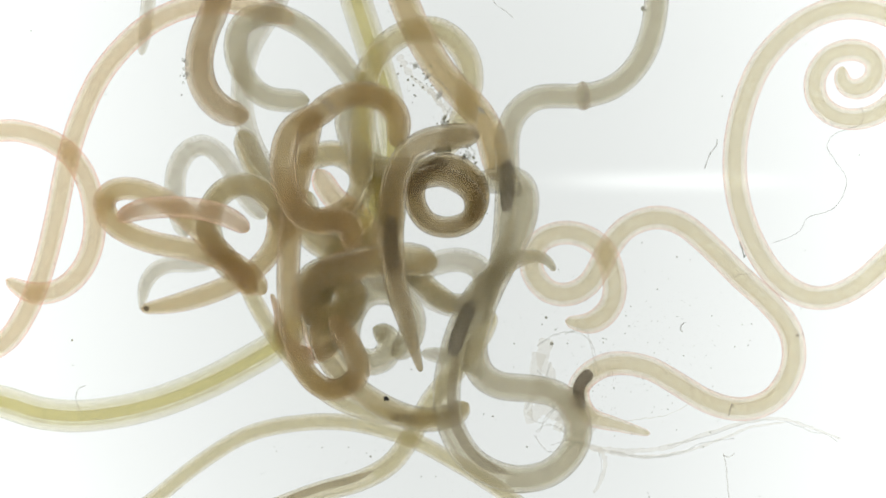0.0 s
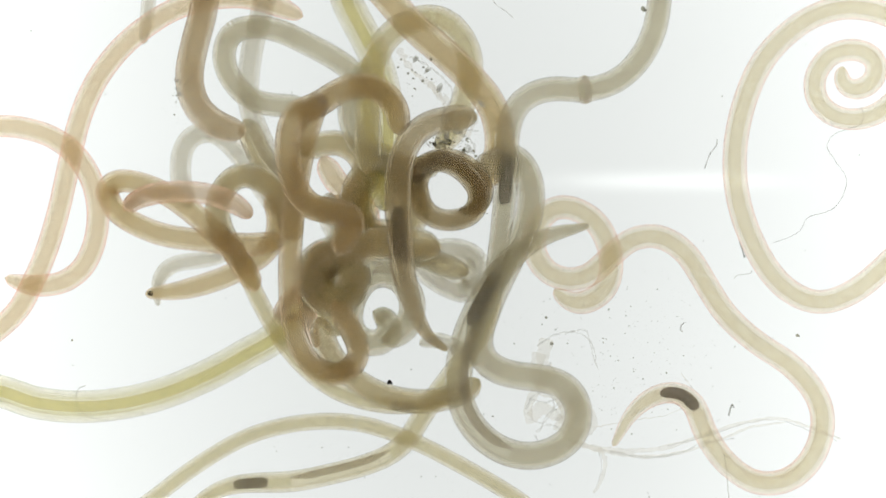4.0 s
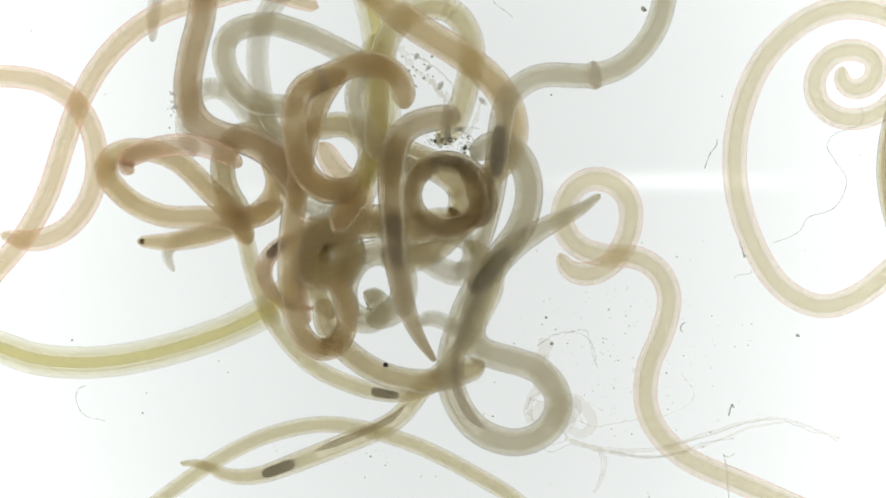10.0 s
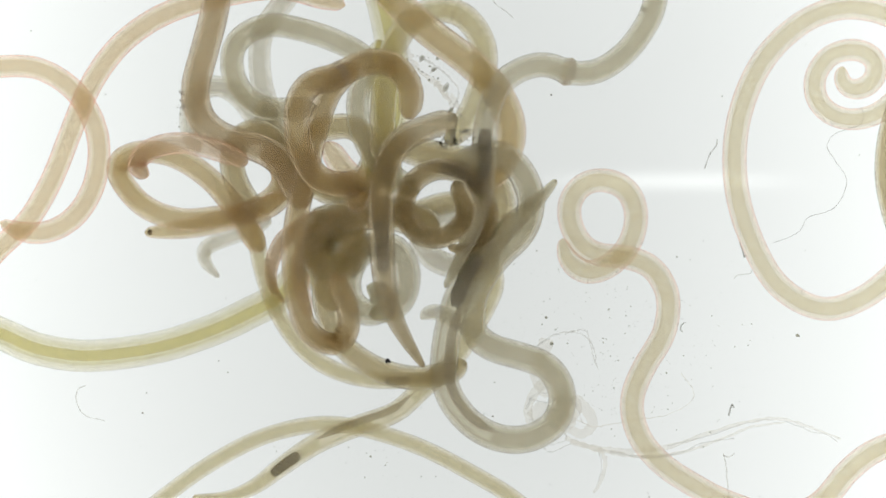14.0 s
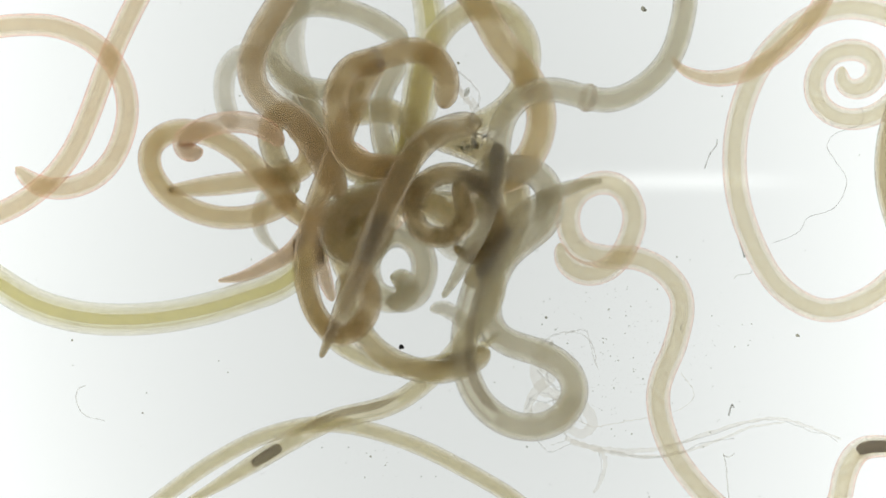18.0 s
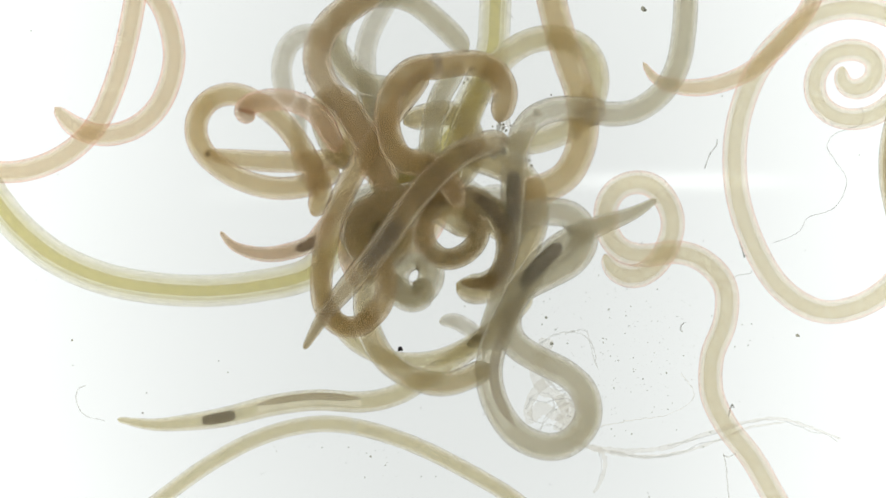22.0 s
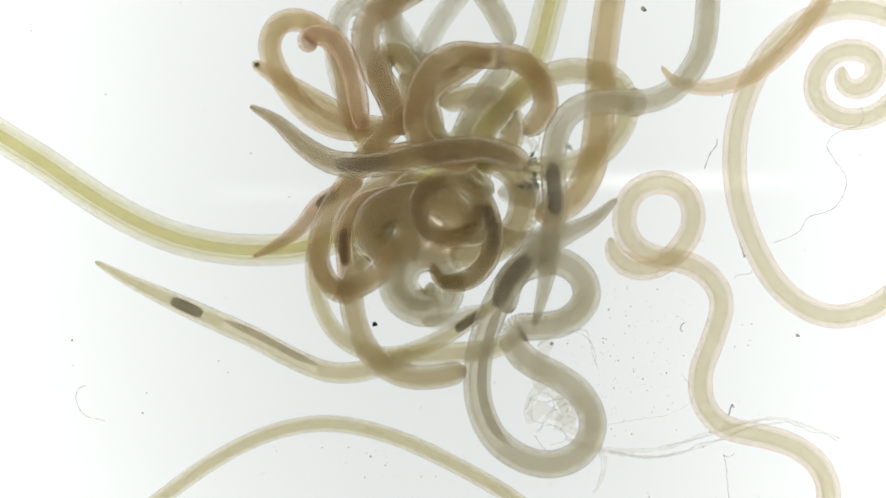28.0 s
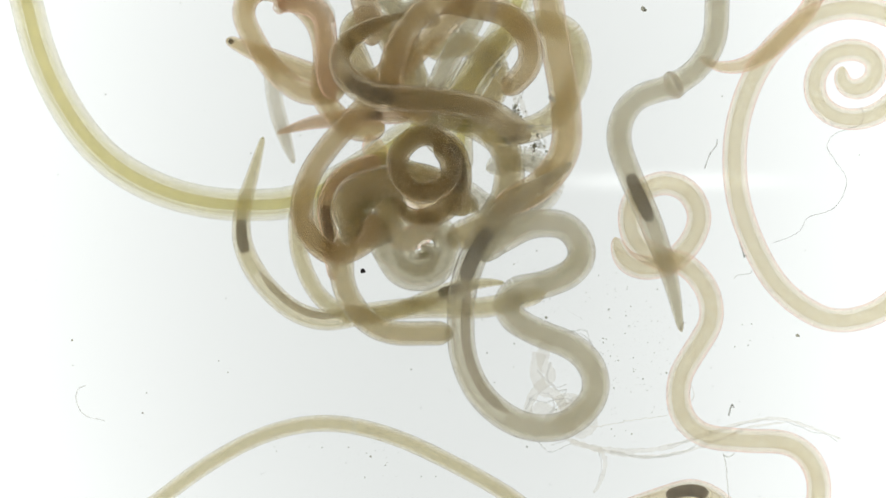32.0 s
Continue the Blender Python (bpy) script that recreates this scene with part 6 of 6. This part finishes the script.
w = Worm("dark-edged roundworm bending at the rim of the view", 40, "grey", 0, taper=(60, 60), tips=(0.5, 0.5), length=420, step=6)
w.at(0, 1660, 120, 1625, 190, 1612, 270, 1612, 350, 1640, 430, 1690, 500)
w.at(6, 1640, 120, 1605, 190, 1590, 270, 1592, 350, 1620, 430, 1670, 500)
w.at(9, 1628, 120, 1588, 200, 1572, 280, 1576, 350, 1600, 430, 1650, 500)
w.at(17, 1625, 120, 1582, 200, 1566, 280, 1572, 350, 1600, 430, 1650, 500)
w.at(25, 1640, 120, 1596, 200, 1580, 280, 1586, 350, 1610, 430, 1660, 500)
w.at(28, 1670, 120, 1626, 200, 1610, 280, 1616, 350, 1640, 430, 1690, 500)

w = Worm("slender rosy roundworm head hanging inside the knot", 30, "rosy", 4, "low", taper=(70, 40), tips=(0.45, 0.6), vent=(70, 135), length=270)
w.at(0, 565, 640, 548, 575, 550, 510, 590, 465, 650, 455)
w.at(6, 566, 600, 552, 545, 550, 480, 590, 435, 650, 430)
w.at(9, 545, 575, 530, 515, 532, 460, 565, 415, 630, 395)
w.at(13, 548, 570, 535, 510, 540, 450, 580, 400, 640, 385)
w.at(19, 605, 525, 585, 470, 578, 415, 605, 370, 660, 350)
w.at(23, 632, 500, 618, 450, 628, 395, 670, 362, 725, 350)
w.at(25, 645, 495, 632, 440, 640, 390, 680, 355, 740, 345)
w.at(28, 613, 540, 611, 475, 608, 415, 632, 362, 690, 342)
w.at(30, 575, 465, 574, 400, 580, 345, 610, 300, 670, 280)
w.at(32, 590, 497, 584, 420, 576, 365, 602, 312, 655, 288)
# ---- debris in the liquid ----
MUCUS = film_material("mucus_strand", (0.968, 0.960, 0.942), 0.03, vary=0.03)
MUCUS_DARK = film_material("mucus_edge", (0.962, 0.960, 0.944), 0.05, vary=0.08)
FIBRE = film_material("dark_fibre", (0.70, 0.70, 0.68), 0.1, vary=0.15)
HAIR = film_material("fine_hair", (0.90, 0.90, 0.88), 0.1, vary=0.10)
DUST = film_material("dust_grains", (0.80, 0.81, 0.77), 0.1, vary=0.2, scale=60000)
GRIT = film_material("grit", (0.70, 0.69, 0.62), 0.15, glow=(0.10, 0.09, 0.07), vary=0.3, scale=60000)


def strand_mesh(bm, pts, r0, r1, z, sides=6, wobble=0.0, seed=0):
    """A thin tapered thread through plan points."""
    rnd = random.Random(seed)
    line = smooth_line(pts, 8)
    loops = []
    for i, (u, v) in enumerate(line):
        a, b = line[max(0, i - 1)], line[min(len(line) - 1, i + 1)]
        x = Vector((b[0] - a[0], a[1] - b[1], 0)).normalized()
        y = Vector((0, 0, 1)).cross(x)
        r = (r0 + (r1 - r0) * i / len(line)) * (1 + wobble * rnd.uniform(-1, 1)) * UNIT
        c = place(u + wobble * rnd.uniform(-2, 2), v + wobble * rnd.uniform(-2, 2), z)
        loops.append([bm.verts.new(c + y * (r * math.cos(2 * math.pi * k / sides)) + Vector((0, 0, r * 0.6 * math.sin(2 * math.pi * k / sides)))) for k in range(sides)])
    for a, b in zip(loops, loops[1:]):
        for k in range(sides):
            bm.faces.new((a[k], a[(k + 1) % sides], b[(k + 1) % sides], b[k])).smooth = True


def thread(name, label, category, pts, r0, r1, material, z=6e-5, wobble=0.0, seed=0):
    bm = bmesh.new()
    strand_mesh(bm, pts, r0, r1, z, 6, wobble, seed)
    me = bpy.data.meshes.new(name)
    bm.to_mesh(me)
    bm.free()
    me.materials.append(material)
    return tagged(new(name, me), label, category)


thread("fibre", "short dark fibre lying on the glass", "fibre", [(1269, 246), (1268, 258), (1258, 270), (1252, 284), (1247, 298)], 1.1, 0.8, FIBRE, wobble=0.3, seed=1)
thread("fibre", "short bent dark fibre lying on the glass", "fibre", [(1289, 737), (1292, 726), (1295, 716), (1299, 722)], 1.5, 1.2, FIBRE, wobble=0.3, seed=2)
thread("fibre", "long fine grey fibre lying on the glass", "fibre", [(1280, 803), (1285, 825), (1287, 850), (1290, 884)], 1.1, 0.9, HAIR, wobble=0.3, seed=3)
thread("fibre", "short dark fibre lying on the glass", "fibre", [(1280, 806), (1290, 809), (1300, 803)], 1.2, 0.8, HAIR, wobble=0.3, seed=4)
thread("fibre", "short curved grey fibre on the glass", "fibre", [(1204, 585), (1206, 576), (1212, 571)], 1.2, 0.8, FIBRE, wobble=0.2, seed=5)
thread("fibre", "short curved grey fibre beside a worm", "fibre", [(1309, 428), (1314, 442), (1317, 455), (1320, 450)], 1.5, 1.0, FIBRE, wobble=0.3, seed=6)
thread("fibre", "fine curved fibre lying on the glass", "fibre", [(1299, 493), (1306, 487), (1316, 486), (1328, 484), (1330, 478)], 0.9, 0.7, HAIR, wobble=0.2, seed=7)
thread("fibre", "fine curved fibre lying on the glass", "fibre", [(868, -5), (880, 10), (895, 20), (908, 32)], 1.0, 0.7, HAIR, wobble=0.2, seed=8)
thread("hair", "fine wavy hair lying on the glass", "hair", [(1524, 190), (1529, 205), (1522, 222), (1500, 228), (1474, 240), (1464, 260), (1478, 285), (1498, 316), (1490, 350), (1470, 372), (1430, 386), (1412, 412), (1370, 430)], 0.5, 0.42, FIBRE, wobble=0.25, seed=9)
thread("fibre", "faint curled fibre lying on the glass", "fibre", [(152, 682), (138, 690), (136, 712), (150, 735), (185, 745)], 1.0, 0.8, HAIR, wobble=0.3, seed=10)

# mucus: long drifting strands and crumpled films
mucus = tagged(new("mucus_strands"), "pale crinkled mucus strands drifting along the dish floor", "mucus")
for i, (pts, r0, r1, dark) in enumerate((
        ([(1000, 775), (1050, 792), (1110, 798), (1180, 792), (1250, 768), (1320, 748), (1380, 741), (1430, 755), (1488, 777)], 5.0, 2.0, False),
        ([(1010, 782), (1060, 796), (1130, 808), (1200, 802), (1270, 780), (1330, 756), (1390, 748)], 4.2, 1.6, False),
        ([(1080, 800), (1150, 810), (1210, 800), (1240, 785), (1300, 776)], 2.2, 1.0, True),
        ([(1180, 790), (1250, 772), (1310, 752), (1360, 742)], 1.2, 0.8, True),
        ([(1390, 746), (1420, 757), (1440, 766), (1460, 768), (1482, 782)], 1.5, 0.8, True),
        ([(1060, 794), (1070, 812), (1068, 838), (1058, 862), (1050, 872)], 4.5, 2.6, False),
        ([(1058, 796), (1064, 815), (1064, 836), (1056, 860)], 0.9, 0.8, True))):
    bm = bmesh.new()
    strand_mesh(bm, pts, r0, r1, 9e-5, 8, 0.35, 40 + i)
    part("strand", bm, MUCUS_DARK if dark else MUCUS, mucus)

shred = tagged(new("mucus_film"), "thin crumpled film of mucus beside the worms", "mucus")
for i, pts in enumerate((
        [(968, 600), (960, 640), (975, 665), (950, 690), (935, 720), (938, 750)],
        [(950, 612), (990, 590), (1030, 592), (1050, 615), (1056, 650)],
        [(1000, 590), (1035, 585), (1045, 610), (1052, 640), (1060, 655)],
        [(940, 740), (960, 722), (985, 735), (1005, 720), (1012, 745), (995, 765)],
        [(935, 705), (965, 712), (1000, 705), (1020, 720), (1030, 748)],
        [(950, 655), (985, 690), (1002, 690), (990, 712), (965, 740), (955, 765)],
        [(1015, 740), (1050, 755), (1085, 750), (1130, 742), (1180, 735), (1222, 712), (1226, 690), (1205, 660)],
        [(945, 770), (960, 790), (975, 800), (1010, 785)],
        [(955, 625), (948, 660), (962, 690), (985, 700), (1000, 730), (985, 762)],
        [(930, 725), (945, 700), (972, 698), (980, 722), (962, 748), (938, 742)],
        [(985, 715), (1008, 705), (1020, 725), (1005, 745), (985, 738)],
        [(948, 765), (968, 752), (992, 760), (1002, 778), (975, 788)],
        [(1012, 705), (1040, 728), (1048, 752), (1030, 768), (1008, 760)],
        [(975, 640), (968, 668), (985, 685), (1004, 680)])):
    bm = bmesh.new()
    wide = i in (0, 3, 8, 10, 12)
    strand_mesh(bm, pts, 12.0 if wide else (1.1 if i == 6 else 1.7), 7.0 if wide else 0.9, 1.2e-4, 8, 0.15 if wide else 0.5, 60 + i)
    part("film_fold", bm, MUCUS if wide or i == 6 else MUCUS_DARK, shred)


def grains(name, label, spots, seed, z=2e-5, kind="stuff", category="dust"):
    """Tiny uneven grains, each a squashed lump."""
    rnd = random.Random(seed)
    verts, faces = [], []
    for u, v, r in spots:
        c = place(u, v, z + r * 0.5 * UNIT)
        n0, n = len(verts), 6
        turn = rnd.uniform(0, 6)
        for k in range(n):
            rr = r * UNIT * rnd.uniform(0.6, 1.3)
            verts.append((c.x + rr * math.cos(turn + 2 * math.pi * k / n), c.y + rr * math.sin(turn + 2 * math.pi * k / n), c.z))
        verts.append((c.x, c.y, c.z + r * 0.5 * UNIT))
        verts.append((c.x, c.y, c.z - r * 0.5 * UNIT))
        for k in range(n):
            faces.append((n0 + k, n0 + (k + 1) % n, n0 + n))
            faces.append((n0 + (k + 1) % n, n0 + k, n0 + n + 1))
    me = bpy.data.meshes.new(name)
    me.from_pydata(verts, [], faces)
    me.materials.append(DUST if kind == "stuff" else GRIT)
    return tagged(new(name, me), label, category, "", kind)


rnd = random.Random(7)
spots = [(rnd.gauss(1090, 120), rnd.gauss(630, 100), 0.8 + 1.3 * rnd.random() ** 3) for _ in range(230)]
spots += [(rnd.uniform(0, 1568), rnd.uniform(0, 882), 0.6 + 1.1 * rnd.random() ** 3) for _ in range(110)]
spots += [(rnd.gauss(650, 130), rnd.gauss(810, 25), 0.7 + 1.0 * rnd.random() ** 3) for _ in range(25)]
grains("dust", "fine dark dust scattered on the wet glass", spots, 11)
for u, v, r in ((1138, 16, 5.5), (1411, 593, 3.5), (966, 562, 2.6), (976, 608, 3.2), (655, 808, 2.2), (252, 731, 1.8), (127, 602, 2.0), (872, 737, 1.6), (975, 168, 1.6)):
    grains("speck", "single dark speck on the glass", [(u, v, r), (u + r * 0.7, v + r * 0.5, r * 0.6)], int(u), kind="thing", category="speck")


# the torn clump that drifts with the knot
clump = tagged(new("debris_clump"), "dark gritty clump with clear torn shreds in the knot", "debris")
clump.location = place(790, 240, 1.6e-3)
MOVED = [(clump, "torn", (790, 238), 1.6e-3)]
rnd = random.Random(3)


def clump_part(name, bm, material):
    for v in bm.verts:
        v.co -= clump.location
    part(name, bm, material, clump)


for i, pts in enumerate((
        [(705, 80), (730, 120), (762, 145), (785, 175), (792, 215), (790, 250)],
        [(725, 95), (755, 110), (790, 140), (800, 165), (785, 195)],
        [(760, 140), (775, 165), (790, 170), (800, 190), (808, 225), (795, 260)],
        [(800, 235), (825, 225), (848, 228)],
        [(810, 225), (830, 232), (850, 180)],
        [(770, 245), (790, 225), (830, 240), (840, 265), (815, 260)])):
    bm = bmesh.new()
    strand_mesh(bm, pts, 5 if i % 2 == 0 else 2, 3 if i % 2 == 0 else 1.2, 1.6e-3, 8, 0.6, 80 + i)
    clump_part("shred", bm, MUCUS if i % 2 == 0 else MUCUS_DARK)
bm = bmesh.new()
CENTRES = ((785, 200, 7, 10, 0.2), (790, 236, 6, 16, 0.25), (774, 250, 14, 6, 0.2), (823, 262, 9, 12, 0.2), (738, 118, 22, 24, 0.15))


def lump(u, v, r, long, turn):
    m = Matrix.Translation(place(u, v, 1.6e-3 + rnd.uniform(-1, 1) * 1e-4)) @ Euler((rnd.uniform(-0.5, 0.5), rnd.uniform(-0.5, 0.5), turn)).to_matrix().to_4x4()
    m = m @ Matrix.Diagonal((r * UNIT, r * long * UNIT, r * rnd.uniform(0.3, 0.6) * UNIT, 1))
    got = bmesh.ops.create_icosphere(bm, subdivisions=2, radius=1, matrix=m)["verts"]
    c = sum((v.co for v in got), Vector()) / len(got)
    for v in got:
        v.co = c + (v.co - c) * rnd.uniform(0.65, 1.25)


for _ in range(210):
    cu, cv, su, sv, _ = CENTRES[rnd.choice((0, 1, 1, 2, 2, 2, 3, 3, 4))]
    lump(rnd.gauss(cu, su), rnd.gauss(cv, sv), 0.6 + 2.2 * rnd.random() ** 3, rnd.uniform(0.7, 1.9), rnd.uniform(0, 3))
clump_part("grit", bm, GRIT)
SMEAR = film_material("grey_smear", (0.925, 0.922, 0.895), 0.05, vary=0.12, scale=40000)
for cu, cv, r, long, turn in ((786, 203, 7, 1.6, 0.2), (790, 238, 7, 2.6, 0.0), (772, 251, 9, 0.8, 0.3), (780, 247, 6, 1.5, 0.9), (824, 262, 9, 1.4, 0.4), (812, 228, 5, 2.6, 1.4), (852, 180, 5, 2.4, 2.2), (734, 102, 5, 1.8, 0.7), (757, 118, 4, 2.0, 0.9), (778, 150, 5, 2.2, 0.5)):
    bm = bmesh.new()
    for _ in range(4):
        lump(cu + rnd.gauss(0, r * 0.4), cv + rnd.gauss(0, r * 0.5), r * rnd.uniform(0.4, 0.8), long, -turn)
    clump_part("smear", bm, SMEAR)
# crumbs stuck to the flank of the finger-like worm
crumbs = tagged(new("debris_crumbs"), "small grey crumbs stuck to a worm's flank", "debris")
crumbs.location = place(327, 122, 1.5e-3)
MOVED.append((crumbs, "crumb", (327, 122), 1.5e-3))
for name_, count, size, material in (("grit", 12, 1.5, GRIT), ("smear", 10, 4.5, SMEAR)):
    bm = bmesh.new()
    for _ in range(count):
        lump(327 + rnd.gauss(0, 4), 122 + rnd.gauss(0, 13), size * rnd.uniform(0.3, 1.0), rnd.uniform(0.7, 1.5), rnd.uniform(0, 3))
    for v in bm.verts:
        v.co -= crumbs.location
    part(name_, bm, material, crumbs)
# a dark mote carried along below the knot
bm = bmesh.new()
for du, dv, size in ((0, 0, 3.6), (3, 2, 2.4), (-2, 3, 2.0)):
    lump(683 + du, 705 + dv, size, 1.1, 0.4)
mote = part("speck", bm, SPOT, None)
for v in mote.data.vertices:
    v.co -= place(683, 705, 1.6e-3)
tagged(mote, "single black mote drifting below the knot", "speck")
mote.location = place(683, 705, 1.6e-3)
MOVED.append((mote, "mote", (683, 705), 1.6e-3))
for w in WORMS:
    w.prepare()
    w.build()


def motions():
    for w in WORMS:
        w.move()
    for thing, drift, home, z in MOVED:
        start = (790, 240) if drift == "torn" else home
        rows = []
        for t in range(33):
            d = between(DRIFT[drift], t)
            rows.append((t, Matrix.Translation(place(start[0] + d[0] - home[0], start[1] + d[1] - home[1], z))))
        walk(thing, rows)


motions()
